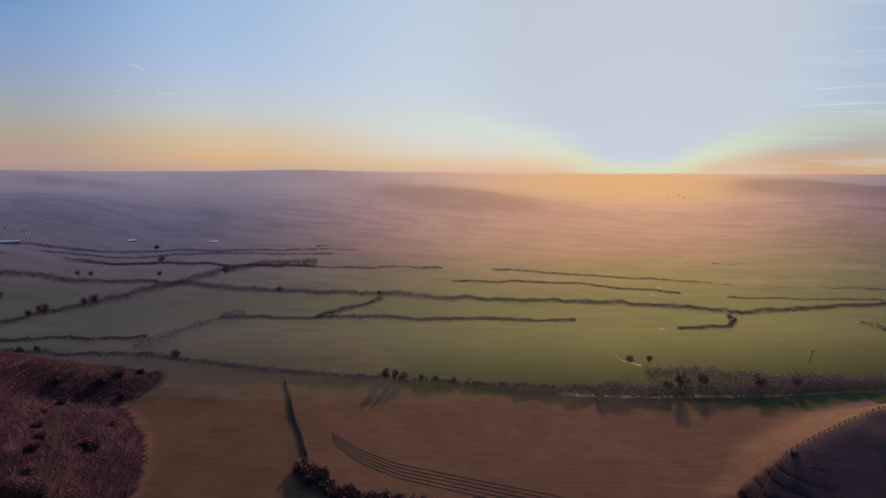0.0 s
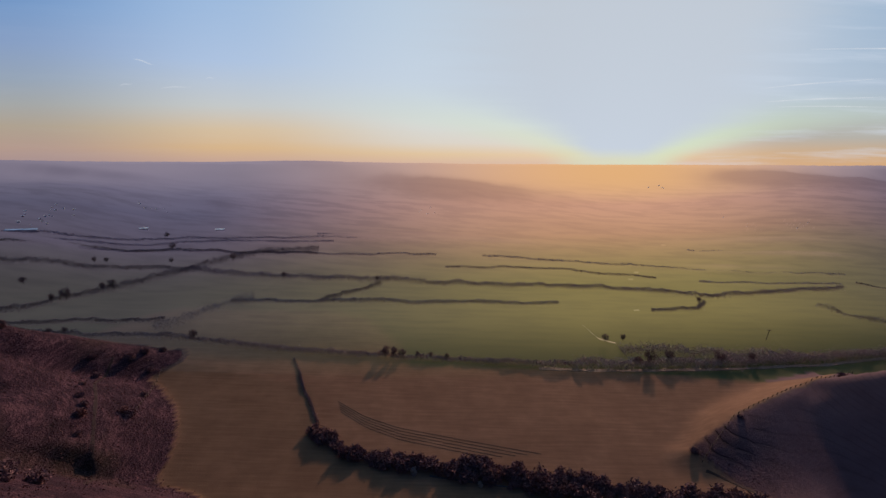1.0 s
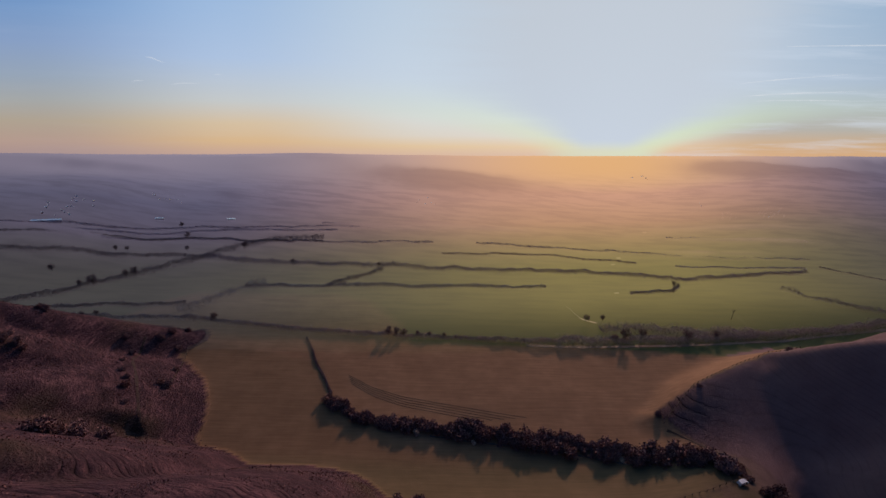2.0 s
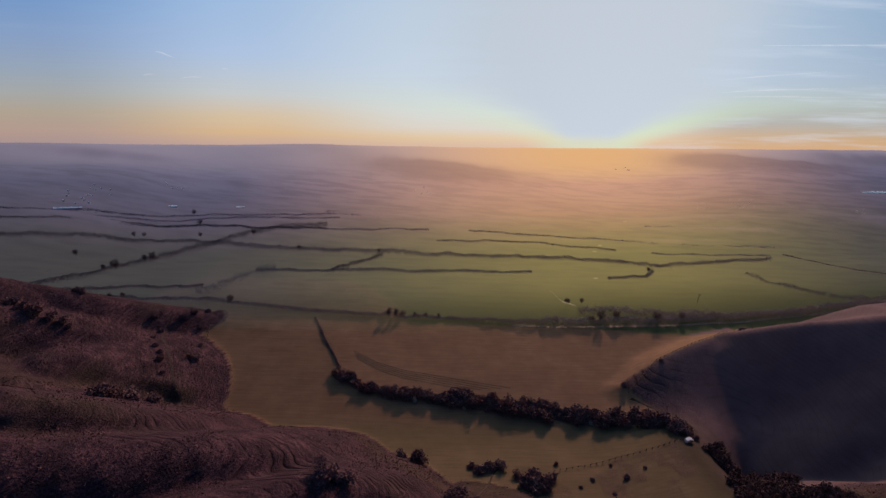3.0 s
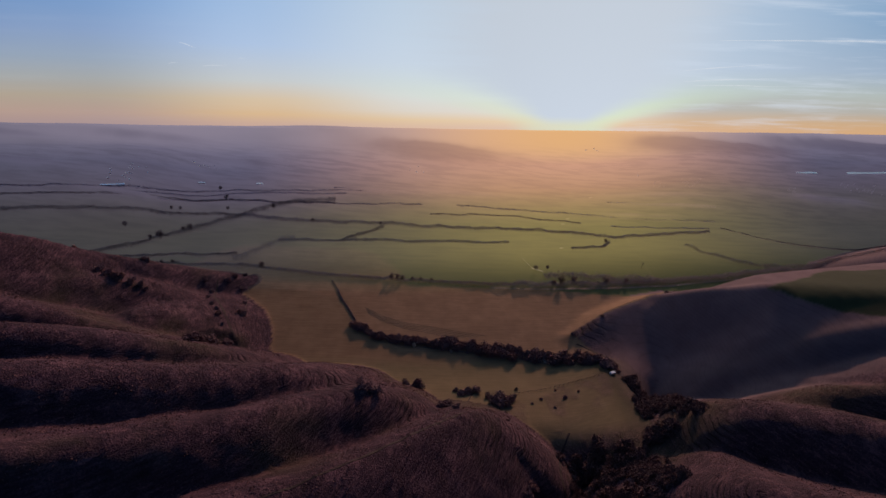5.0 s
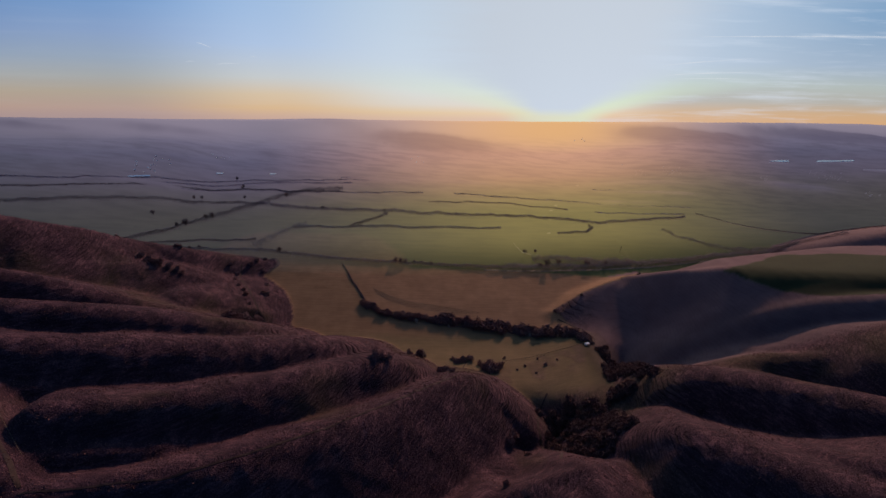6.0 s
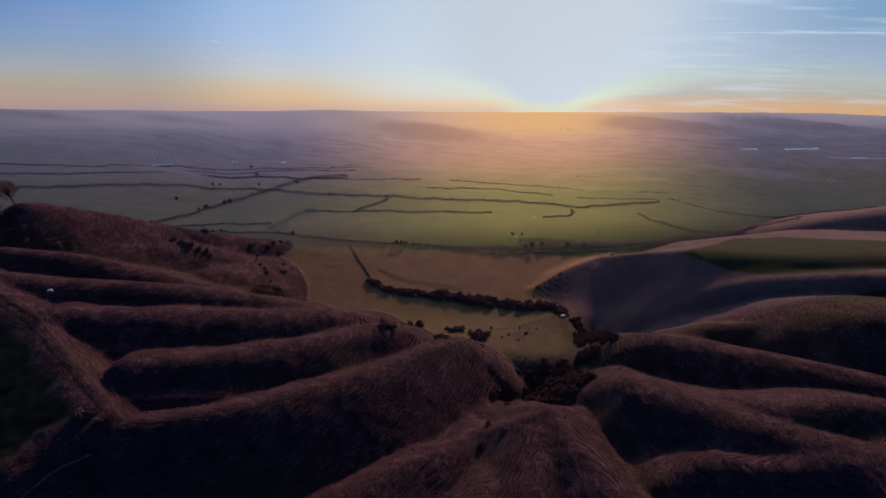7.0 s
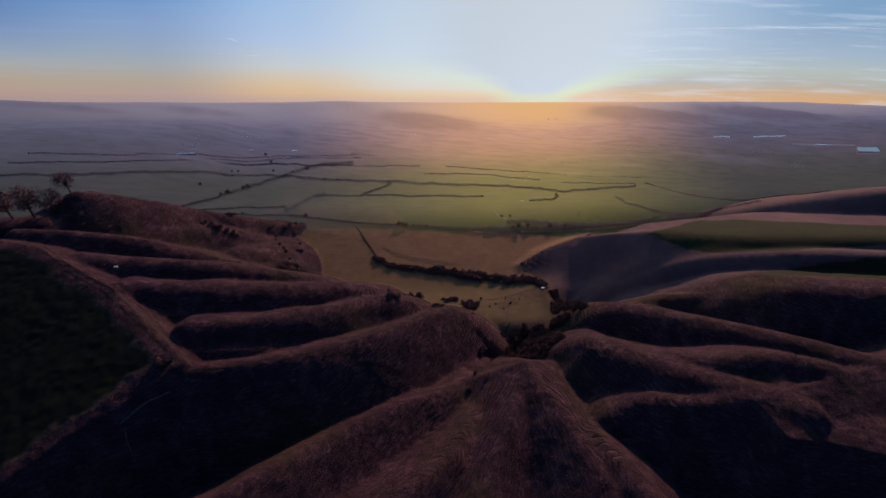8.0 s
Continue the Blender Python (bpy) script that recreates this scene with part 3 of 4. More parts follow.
# ---- plants ----
def gz(x, y):
    """Height of the ground sheet between its grid points."""
    i, j = np.clip(np.searchsorted(gx, x) - 1, 0, len(gx) - 2), np.clip(np.searchsorted(gy, y) - 1, 0, len(gy) - 2)
    u, v = (x - gx[i]) / (gx[i + 1] - gx[i]), (y - gy[j]) / (gy[j + 1] - gy[j])
    return (GZ[i, j] * (1 - u) + GZ[i + 1, j] * u) * (1 - v) + (GZ[i, j + 1] * (1 - u) + GZ[i + 1, j + 1] * u) * v


def part(name, me, material, parent=None, label=""):
    me.materials.clear()
    me.materials.append(material)
    ob = new(name, me)
    ob.parent = parent
    return tagged(ob, label)


def pydata(verts, faces):
    me = bpy.data.meshes.new("piece")
    me.from_pydata([tuple(map(float, v)) for v in verts], [], [tuple(map(int, q)) for q in faces])
    me.update()
    return me


def quad_mesh(co):
    """Loose quads from a long array of corners."""
    me = bpy.data.meshes.new("piece")
    n = len(co) // 4
    me.vertices.add(len(co))
    me.vertices.foreach_set("co", co.astype(np.float32).ravel())
    me.loops.add(len(co))
    me.loops.foreach_set("vertex_index", np.arange(len(co), dtype=np.int32))
    me.polygons.add(n)
    me.polygons.foreach_set("loop_start", np.arange(0, len(co), 4, dtype=np.int32))
    me.update(calc_edges=True)
    return me


def flakes(centres, size, rng, flat=0.45):
    """Small random four-cornered sprays of twigs round the given centres, as one mesh."""
    n = len(centres)
    a, b = rng.normal(size=(n, 3)), rng.normal(size=(n, 3))
    a /= np.linalg.norm(a, axis=1)[:, None]
    b -= (a * b).sum(1)[:, None] * a
    b /= np.linalg.norm(b, axis=1)[:, None]
    s = size * rng.uniform(0.5, 1.4, (n, 1))
    a, b = a * s, b * s * flat
    quad = np.stack([centres - a, centres + b * rng.uniform(0.4, 1.2, (n, 1)), centres + a, centres - b * rng.uniform(0.4, 1.2, (n, 1))], 1)
    return quad.reshape(-1, 3), np.arange(4 * n).reshape(n, 4)


def tube(path, radii, sides=5):
    verts, faces = [], []
    for k, (p, r) in enumerate(zip(path, radii)):
        d = path[min(k + 1, len(path) - 1)] - path[max(k - 1, 0)]
        q = d.to_track_quat("Z", "Y")
        for i in range(sides):
            w = 2 * math.pi * i / sides
            verts.append(p + q @ Vector((r * math.cos(w), r * math.sin(w), 0)))
        if k:
            for i in range(sides):
                j = (i + 1) % sides
                faces.append(((k - 1) * sides + i, (k - 1) * sides + j, k * sides + j, k * sides + i))
    return verts, faces


def tree_parts(seed, tall, spread):
    """Trunk with limbs that fan out into a round crown of fine twigs: two meshes."""
    rng, rnd = np.random.default_rng(seed), random.Random(seed)
    verts, faces, tips = [], [], []

    def limb(path, radii, sides):
        v, q = tube(path, radii, sides)
        o = len(verts)
        verts.extend(v)
        faces.extend([tuple(i + o for i in f) for f in q])

    lean = Vector((rnd.uniform(-0.05, 0.05), rnd.uniform(-0.05, 0.05), 0)) * tall
    limb([Vector((0, 0, -0.2)), lean * 0.4 + Vector((0, 0, tall * 0.2)), lean + Vector((0, 0, tall * 0.5))], [tall * 0.03, tall * 0.024, tall * 0.012], 6)
    for _ in range(34):
        d = Vector((rnd.gauss(0, 1), rnd.gauss(0, 1), rnd.gauss(0.15, 0.9))).normalized() * rnd.uniform(0.62, 1.0)
        tip = Vector((d.x * tall * 0.36 * spread, d.y * tall * 0.36 * spread, tall * 0.62 + d.z * tall * 0.36)) + lean
        root = lean * 0.7 + Vector((0, 0, tall * rnd.uniform(0.24, 0.48)))
        mid = root.lerp(tip, 0.5) + Vector((rnd.uniform(-1, 1), rnd.uniform(-1, 1), rnd.uniform(0, 1))) * tall * 0.05
        limb([root, mid, tip], [tall * 0.012, tall * 0.007, tall * 0.003], 3)
        tips += [tip, mid.lerp(tip, 0.6), mid.lerp(tip, 0.85)]
    tips = np.array([tuple(t) for t in tips])
    centres = np.repeat(tips, 15, 0) + rng.normal(scale=tall * 0.055, size=(len(tips) * 15, 3))
    v2, f2 = flakes(centres, tall * 0.036, rng, 0.3)
    return pydata(verts, faces), pydata(v2, f2)


def bush_parts(seed, wide, tall):
    """Stems and a lumpy mass of twigs."""
    rng = np.random.default_rng(seed)
    lumps = [(rng.uniform(-0.5, 0.5) * wide, rng.uniform(-0.4, 0.4) * wide, rng.uniform(0.25, 0.62) * tall, rng.uniform(0.28, 0.5) * wide) for _ in range(6)]
    pts = []
    for lx, ly, lz, r in lumps:
        d = rng.normal(size=(170, 3))
        d *= (rng.uniform(0.2, 1.0, 170) ** 0.6 * rng.choice([1.0, 1.0, 1.35], 170) / np.linalg.norm(d, axis=1))[:, None]
        pts.append(np.stack([lx + d[:, 0] * r, ly + d[:, 1] * r, np.maximum(lz + d[:, 2] * min(r, tall * 0.45), 0.05)], -1))
    v, q = flakes(np.concatenate(pts), 0.12 * math.sqrt(wide), rng, 0.5)
    sv, sf = [], []
    for lx, ly, lz, r in lumps[:5]:
        tv, tf = tube([Vector((lx * 0.2, ly * 0.2, -0.15)), Vector((lx * 0.6, ly * 0.6, lz * 0.6)), Vector((lx, ly, lz))], [0.06, 0.045, 0.02], 4)
        sf.extend([tuple(i + len(sv) for i in f) for f in tf])
        sv.extend(tv)
    return pydata(sv, sf), pydata(v, q)


def plant(kind, made, label, group):
    root = new(kind)
    part("trunk" if "tree" in kind else "stem", made[0], M_BARK, root)
    part("crown", made[1], M_TWIG, root)
    return tagged(root, label, "tree" if "tree" in kind else "bush", group)


BUSH_LABEL = "leafless dark brown hawthorn bush on the grass slope"
BUSHES = [plant("hawthorn_bush", bush_parts(20 + i, 1.0, 0.95), BUSH_LABEL, "hawthorn bushes") for i in range(6)]
TREES = [plant("bare_tree", tree_parts(40 + i, 5.0, (0.9, 1.1, 1.0, 1.2, 0.95)[i]), "bare winter tree with a rounded crown in a hedgerow", "hedgerow trees") for i in range(5)]
used = set()


def place(stock, x, y, size, label="", sink=0.0, seed=None):
    """A plant of the stock at a place; the first ones are the originals themselves."""
    rnd = random.Random(int(x * 31 + y * 17) if seed is None else seed)
    ob = stock[rnd.randrange(len(stock))]
    m = pose(x, y, float(gz(x, y)) - sink, 0, 0, rnd.uniform(0, 360)) @ Matrix.Diagonal((size, size, size * rnd.uniform(0.85, 1.15), 1))
    if ob.name in used:
        ob = copy_thing(ob, m)
    used.add(ob.name)
    ob.matrix_basis = m
    if label:
        tagged(ob, label)
    return ob


def hedge(line, tall, wide, label, seed, gaps=0.0, dense=42, ragged=1.0):
    """A hedge that follows a line: twigs in an uneven bank."""
    rng = np.random.default_rng(seed)
    pts = []
    for (ax, ay), (bx, by) in zip(line, line[1:]):
        n = int(math.hypot(bx - ax, by - ay) * dense * 2.2)
        s = rng.random(n)
        x, y = ax + s * (bx - ax), ay + s * (by - ay)
        x, y = x + 0.6 * fbm(x + 50, y, 9, 2), y + 1.2 * fbm(x, y + 50, 9, 2)
        top = tall * (0.75 + ragged * (0.9 * fbm(x * 1.0, y * 1.0 + seed * 9, 4.0, 3) + 0.35 * fbm(x, y + seed, 18, 2)))
        keep = fbm(x, y + 7 * seed, 12, 2) > gaps - 0.62
        h = rng.random(n) ** 0.8
        side = rng.normal(size=n) * 0.5 * wide * (1.05 - 0.55 * h)
        ex, ey = (by - ay), -(bx - ax)
        ln = math.hypot(ex, ey)
        px, py = x + side * ex / ln, y + side * ey / ln
        z = gz(px, py) + 0.05 + np.maximum(top, 0.25 * tall) * h
        pts.append(np.stack([px, py, z], -1)[keep])
    v, q = flakes(np.concatenate(pts), 0.2, rng, 0.5)
    ob = part("hedge", quad_mesh(v), M_HEDGE_HAZE if min(y for _, y in line) < 150 else M_HEDGE_FAR_HAZE)
    return tagged(ob, label, "hedge", "field hedges")


DARK = "dark leafless hedge between two green fields"
hedge([(-160, 112), (-126, 113.3), (-94, 114.3), (-75, 112.5), (-44, 108.7), (-15, 107), (10, 105.6), (40, 104.8)], 1.7, 1.6, "long dark bare hedge with gaps along the foot of the downs", 1, 0.05, 60)
hedge([(40, 104.8), (54, 105.2), (75, 106.5), (92, 107.5), (121, 111), (160, 119), (215, 128)], 2.3, 3.0, "tall thick bare hedge beside the lane", 2, 0.0, 90)
hedge([(-168, 113), (-150, 124), (-140.5, 129.4), (-122.6, 142), (-97, 155), (-79, 164), (-62, 167.5), (-50, 169)], 2.3, 2.2, DARK, 3, 0.0, 70, 0.6)
hedge([(-300, 137), (-239, 140), (-206, 144), (-171, 147.5), (-136, 151.5), (-110, 154), (-97, 155)], 1.9, 1.4, DARK, 4, 0.0, 55, 0.5)
hedge([(-97, 155), (-60, 154), (-20, 155), (23, 155.5), (56, 155.5), (80, 154.6), (106, 150), (135, 156), (164, 160)], 2.2, 2.0, DARK, 5, 0.0, 65, 0.6)
hedge([(-89.6, 117), (-82, 126), (-74, 136.6), (-66, 138)], 3.0, 3.6, "overgrown dark bare hedge climbing between two fields", 6)
hedge([(-74, 136.6), (-42.5, 138), (0, 140), (44.5, 141.8)], 1.8, 1.6, DARK, 7, 0.0, 60, 0.6)
hedge([(-42.5, 138), (-33, 145), (-22, 153)], 2.0, 2.0, DARK, 8, 0.0, 60, 0.6)
hedge([(-270, 146), (-200, 152), (-145, 158), (-104, 164), (-50, 167)], 1.45, 0.7, DARK, 9, 0.0, 34, 0.25)
hedge([(-260, 153), (-200, 157), (-162, 160), (-117, 168), (-52, 175), (0, 178)], 1.45, 0.7, DARK, 10, 0.0, 34, 0.25)
hedge([(18, 171.7), (60, 171.5), (87, 171.5), (130, 170), (172, 170)], 1.45, 0.7, DARK, 11, 0.0, 34, 0.25)
hedge([(77, 138.3), (95, 140), (100, 146)], 1.8, 1.6, DARK, 12, 0.0, 60, 0.6)
hedge([(143, 146), (149, 139), (161, 132), (176, 126), (196, 128), (236, 124)], 1.8, 2.2, "curving dark bare hedge below the hill", 13)
hedge([(173, 165), (207, 150), (235, 146), (300, 140)], 1.45, 0.7, DARK, 14, 0.0, 34, 0.25)
hedge([(-42, 104.5), (-38.5, 98), (-35.5, 91.5), (-31.5, 84.5), (-28.9, 79.5)], 0.42, 0.45, "low straight dark hedge dividing the stubble field", 15, 0.0, 60)

hedge([(-168, 116), (-131, 119), (-117, 121.5), (-103, 122), (-90, 124)], 1.6, 1.4, DARK, 17, 0.0, 55, 0.6)


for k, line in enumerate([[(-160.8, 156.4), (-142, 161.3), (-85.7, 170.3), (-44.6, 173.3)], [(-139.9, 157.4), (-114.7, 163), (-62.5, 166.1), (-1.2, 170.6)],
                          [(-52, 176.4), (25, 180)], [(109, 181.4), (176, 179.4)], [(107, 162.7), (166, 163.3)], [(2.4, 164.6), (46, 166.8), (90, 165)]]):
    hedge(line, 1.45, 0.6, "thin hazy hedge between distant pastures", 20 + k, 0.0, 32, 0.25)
hedge([(57, 113), (66, 114), (80, 113), (95, 111), (112, 112)], 2.0, 4.0, "broad belt of bare trees and thorns by the stream", 16, 0.1, 80)

# tussocks of dead grass on the rough slopes
M_TUFT = make_twig_material("dead_grass", (0.03, 0.018, 0.022, 1), (0.18, 0.105, 0.11, 1))
rt = np.random.default_rng(9)
tx_, ty_ = rt.uniform(-170, 175, 210000), rt.uniform(-112, 100, 210000)
ti, tj = np.clip(np.searchsorted(gx, tx_) - 1, 0, len(gx) - 2), np.clip(np.searchsorted(gy, ty_) - 1, 0, len(gy) - 2)
keep = (rough[ti, tj] > 0.6) & (hazed_turf[ti, tj] < 0.5) & (terr[ti, tj] < 0.45) & (fbm(tx_, ty_, 7, 3) + 0.5 * rt.random(len(tx_)) > 0.2)
tx_, ty_ = tx_[keep], ty_[keep]
tufts = flakes(np.stack([tx_, ty_, gz(tx_, ty_) + 0.08], -1), 0.2, rt, 0.6)[0]
tagged(part("grass", quad_mesh(tufts), M_TUFT), "tussocks of dead brown winter grass on the slopes", "grass", kind="stuff")

# trees of the plain
for x, y, s in [(-131, 135.5, 1.0), (-135.5, 134.6, 0.62), (-122.6, 142.3, 0.62), (-119, 143.2, 0.8), (-75.6, 113.2, 0.75), (-107.4, 164.5, 0.7),
                (-132, 154, 0.55), (-128, 154.8, 0.5), (-82, 161, 0.7), (-15.5, 107, 0.72), (-13, 107, 0.68), (-10.5, 106.9, 0.66), (-150, 141.5, 0.7),
                (64, 107, 0.9), (70, 108, 0.8), (60, 106.2, 0.7), (85, 108, 0.9), (96, 109, 0.75), (-105, 158, 0.5), (-60, 154, 0.5), (-24, 155, 0.45),
                (98, 146, 0.6), (-112, 170, 0.6), (-6, 107.4, 0.4), (-2, 107, 0.42), (3, 106.8, 0.38), (-121, 114, 0.5), (-116, 114.3, 0.45), (54, 118, 0.6), (60, 118.6, 0.55)]:
    place(TREES, x, y, s * 1.0)
# the clump on the hill's brow
for x, y, s in [(-196.5, 52, 3.3), (-188.5, 54, 3.4), (-183, 60, 3.0), (-178.5, 70, 2.5), (-203, 50, 2.6)]:
    place(TREES, x, y, s, "large dark bare tree in a clump on the brow")


# ---- bushes and scrub ----
for x, y, s in [(-138, 91, 1.6), (-115.7, 95.3, 2.0), (-114, 94.5, 1.5), (-124, 81.7, 2.6), (-121, 80, 2.4), (-115.6, 77, 2.8), (-111.5, 77.6, 2.2), (-108, 77, 1.8), (-105.8, 76.3, 1.4),
                (-118, 79, 2.4), (-79, 71, 1.7), (-84, 78, 1.5), (-89, 90, 1.4), (-72.2, 76.4, 2.0), (-73.6, 77, 1.6), (-75, 86, 1.3), (-79.6, 96.7, 1.4), (-80.4, 105, 1.5),
                (-83.5, 102, 1.6), (-85, 98, 1.8), (-93, 95, 1.6), (-88, 84, 1.1), (-81, 75, 1.2), (-76, 66, 1.3), (-170, 59, 1.8), (-157.5, 56.5, 1.6), (-168, 55, 1.2),
                (-74, 42, 3.2), (-71, 41, 2.8), (-68, 43, 3.0), (-65, 45, 2.6), (-70, 45, 2.8), (-76, 46, 2.2)]:
    place(BUSHES, x, y, s, sink=0.1)
for x, y, s in [(-17.8, 10.5, 2.2), (-16, 11.5, 1.8), (-13.8, 11.3, 1.8), (-7, 43, 2.0), (-4, 40, 2.8), (-2, 40.5, 2.2), (3.5, 19, 2.0), (5, 20.5, 2.2), (12, 38.5, 2.2), (14, 39.5, 2.4), (17, 39.5, 2.2), (10, 40, 1.4),
                (22, 34, 3.0), (24, 33.5, 3.2), (26.5, 34, 3.0), (29, 35.5, 2.0), (25, 36, 2.6), (21, 36.5, 2.0), (7, 13, 1.5), (46.8, 35.8, 1.2), (38.6, 35.7, 0.8), (45, 40.5, 0.7), (31, 41, 0.9), (35, 33, 0.7), (42, 31, 0.7), (28, 36, 0.7), (52, 38, 0.7)]:
    place(BUSHES, x, y, s, "bare brown thorn bush at the foot of the spurs", 0.1)
place(TREES, -18.2, 12.5, 0.75, "slender bare tree on the nose of a spur")

# the scrub belt along the valley floor
BELT = "thick bare thorn bush in the dark scrub belt along the valley"
rb = random.Random(5)
for (ax, ay), (bx, by) in zip([(-29.5, 76), (-20, 70.5), (-10, 67), (6, 65.5), (23, 63), (39.5, 60), (55, 57.5), (66, 52.5)], [(-20, 70.5), (-10, 67), (6, 65.5), (23, 63), (39.5, 60), (55, 57.5), (66, 52.5), (70, 50)]):
    n = max(2, int(math.hypot(bx - ax, by - ay) / 0.62))
    full = smooth(ax, -30, 10)
    for i in range(n):
        s = (i + rb.random()) / n
        place(BUSHES, ax + s * (bx - ax) + rb.uniform(-0.6, 0.6), ay + s * (by - ay) + rb.uniform(-1.0, 1.0) * (1.0 + 1.3 * full), 1.3 + (1.0 + 1.0 * full) * rb.random(), BELT, 0.15)
pale_stock = plant("thorn_bush", bush_parts(61, 1.0, 0.8), "pale bleached thorn bush at the edge of the scrub", "bleached bushes")
for c in pale_stock.children:
    if c.name.startswith("crown"):
        c.data.materials[0] = M_PALE
for x, y, s in [(-4.1, 64.6, 1.3), (10.1, 61.9, 0.9), (43.5, 57.6, 1.4), (45, 57.2, 1.1), (61, 57, 1.3), (64, 57, 1.0), (75.5, 38.5, 1.0), (77, 35.8, 0.9), (70.5, 26, 1.0), (50, 3, 1.2), (73, 20, 0.9)]:
    place([pale_stock], x, y, s, sink=0.1)
thorns = [np.array([v.co[:] for v in c.data.vertices]) for ob in BUSHES for c in ob.children if c.name.startswith("crown")]
mass = []
for (ax, ay), (bx, by), n, w in [((71, 44), (76, 36), 22, 2.0), ((76, 36), (84, 34), 16, 1.6), ((76, 35), (75, 25), 30, 3.0), ((75, 25), (76, 17), 26, 2.2), ((70, 30), (68, 24), 12, 3.0), ((64, 12), (69, 15), 14, 2.2), ((40, 2), (50, -12), 46, 4.5), ((50, 6), (58, -6), 34, 4.0), ((46, 12), (60, 5), 26, 4.5), ((40, 8), (56, 0), 24, 4)]:
    for i in range(int(n * 1.7)):
        s, size, spin = rb.random(), rb.uniform(1.3, 2.7), rb.uniform(0, 2 * math.pi)
        x, y = ax + s * (bx - ax) + rb.uniform(-w, w), ay + s * (by - ay) + rb.uniform(-w, w)
        p = thorns[rb.randrange(6)] * size
        mass.append(np.stack([x + p[:, 0] * math.cos(spin) - p[:, 1] * math.sin(spin), y + p[:, 0] * math.sin(spin) + p[:, 1] * math.cos(spin), p[:, 2] + float(gz(x, y)) - 0.15], -1))
mass = np.concatenate(mass)
copse = part("copse", quad_mesh(mass), M_THORN)
tagged(copse, "dense dark leafless thorn copse in the valley head", "copse", kind="stuff")
for x, y, s in [(-90.5, -35.5, 2.2), (-92.6, -37, 2.4), (-88, -37.5, 1.8), (-94, -35, 1.6), (18, -26, 1.6), (15, -33, 1.8), (22, -30, 1.4), (24, -5, 1.8), (26, -3, 2.0), (29, -9, 1.5)]:
    place(BUSHES, x, y, s, "low dark thorn bush in the gully", 0.1)
for x, y, s in [(59.6, 71, 1.4), (73, 77.7, 1.0), (103, 87, 1.6), (105, 87.5, 1.3), (113, 91, 1.0), (165, 101, 1.4)]:
    place(BUSHES, x, y, s, "single bare bush on the brow above the field", 0.1)


# ---- tracks, lane and water ----
def ribbon(name, line, wide, material, label, category, lift=0.12, kind="", step=0.7):
    """A strip that lies on the ground along a line, with a thickness of its own."""
    pts = []
    for (ax, ay), (bx, by) in zip(line, line[1:]):
        n = max(1, int(math.hypot(bx - ax, by - ay) / step))
        pts += [(ax + (bx - ax) * i / n, ay + (by - ay) * i / n) for i in range(n)]
    pts.append(line[-1])
    p = np.array(pts, float)
    for _ in range(4):
        p[1:-1] = (p[:-2] + 2 * p[1:-1] + p[2:]) / 4
    d = np.gradient(p, axis=0)
    d /= np.linalg.norm(d, axis=1)[:, None]
    side = np.stack([d[:, 1], -d[:, 0]], -1)
    w = wide * (0.5 + 0.3 * fbm(p[:, 0] + 31, p[:, 1], 3, 2))[:, None]
    left, right = p - side * w, p + side * w
    cols = [np.c_[q, gz(q[:, 0], q[:, 1]) + h] for q, h in ((left, -0.15), (left * 0.9 + p * 0.1, lift), (p, lift), (right * 0.9 + p * 0.1, lift), (right, -0.15))]
    v = np.stack(cols, 1).reshape(-1, 3)
    i = np.arange(len(p) - 1)[:, None] * 5 + np.arange(4)[None]
    f = np.stack([i, i + 1, i + 6, i + 5], -1).reshape(-1, 4)
    ob = part(name, pydata(v, f), material)
    return tagged(ob, label, category, kind=kind)


M_CHALK = make_plain_material("chalk_path", (0.06, 0.05, 0.05, 1), (0.17, 0.15, 0.15, 1), 1.5)
M_DIRT = make_plain_material("trodden_earth", (0.016, 0.009, 0.009, 1), (0.045, 0.026, 0.024, 1), 1.2)
M_RUT = make_plain_material("wheel_rut", (0.07, 0.045, 0.03, 1), (0.12, 0.08, 0.05, 1), 1.0)
M_LANE = make_plain_material("lane_asphalt", (0.06, 0.055, 0.06, 1), (0.10, 0.09, 0.10, 1), 0.8, 0.55, 0.5)
# water coloured pale gold and part metal: the low sun's glint is painted in
M_WATER_GLINT = make_plain_material("glint_water", (0.85, 0.74, 0.55, 1), (0.9, 0.8, 0.62, 1), 0.5, 0.25, 1.0, 0.25)
M_STEEL = make_plain_material("pale_sheet_roof", (0.86, 0.84, 0.86, 1), (0.92, 0.90, 0.91, 1), 0.3, 0.3, 0.6, 0.5)
M_WALL = make_plain_material("rendered_wall", (0.78, 0.72, 0.70, 1), (0.85, 0.80, 0.78, 1), 1.0)
M_SLATE = make_plain_material("slate_roof", (0.62, 0.58, 0.60, 1), (0.78, 0.74, 0.76, 1), 2.0, 0.3, 0.6, 0.6)
M_POST = make_plain_material("weathered_post", (0.08, 0.06, 0.045, 1), (0.16, 0.13, 0.10, 1), 4.0)

for k in range(5):
    o = 0.95 * k
    ribbon("wheel_track", [(-25.5 + o * 0.4, 87 - o), (-18 + o * 0.3, 81.8 - o), (-9 + o * 0.2, 78 - o), (8, 74.2 - o), (24.5 - 3 * k, 70.8 - o + 0.6 * k)], 0.17, M_RUT, "dark narrow wheel rut curving through the stubble field", "wheel track", 0.05)
ribbon("path", [(-82, -38.5), (-70, -37.5), (-56, -35.5), (-42, -28.5), (-27, -19.5), (-14, -9.5), (-2, 0.5), (8, 9)], 0.5, M_DIRT, "trodden brown path along the crest of a spur", "path", 0.08)
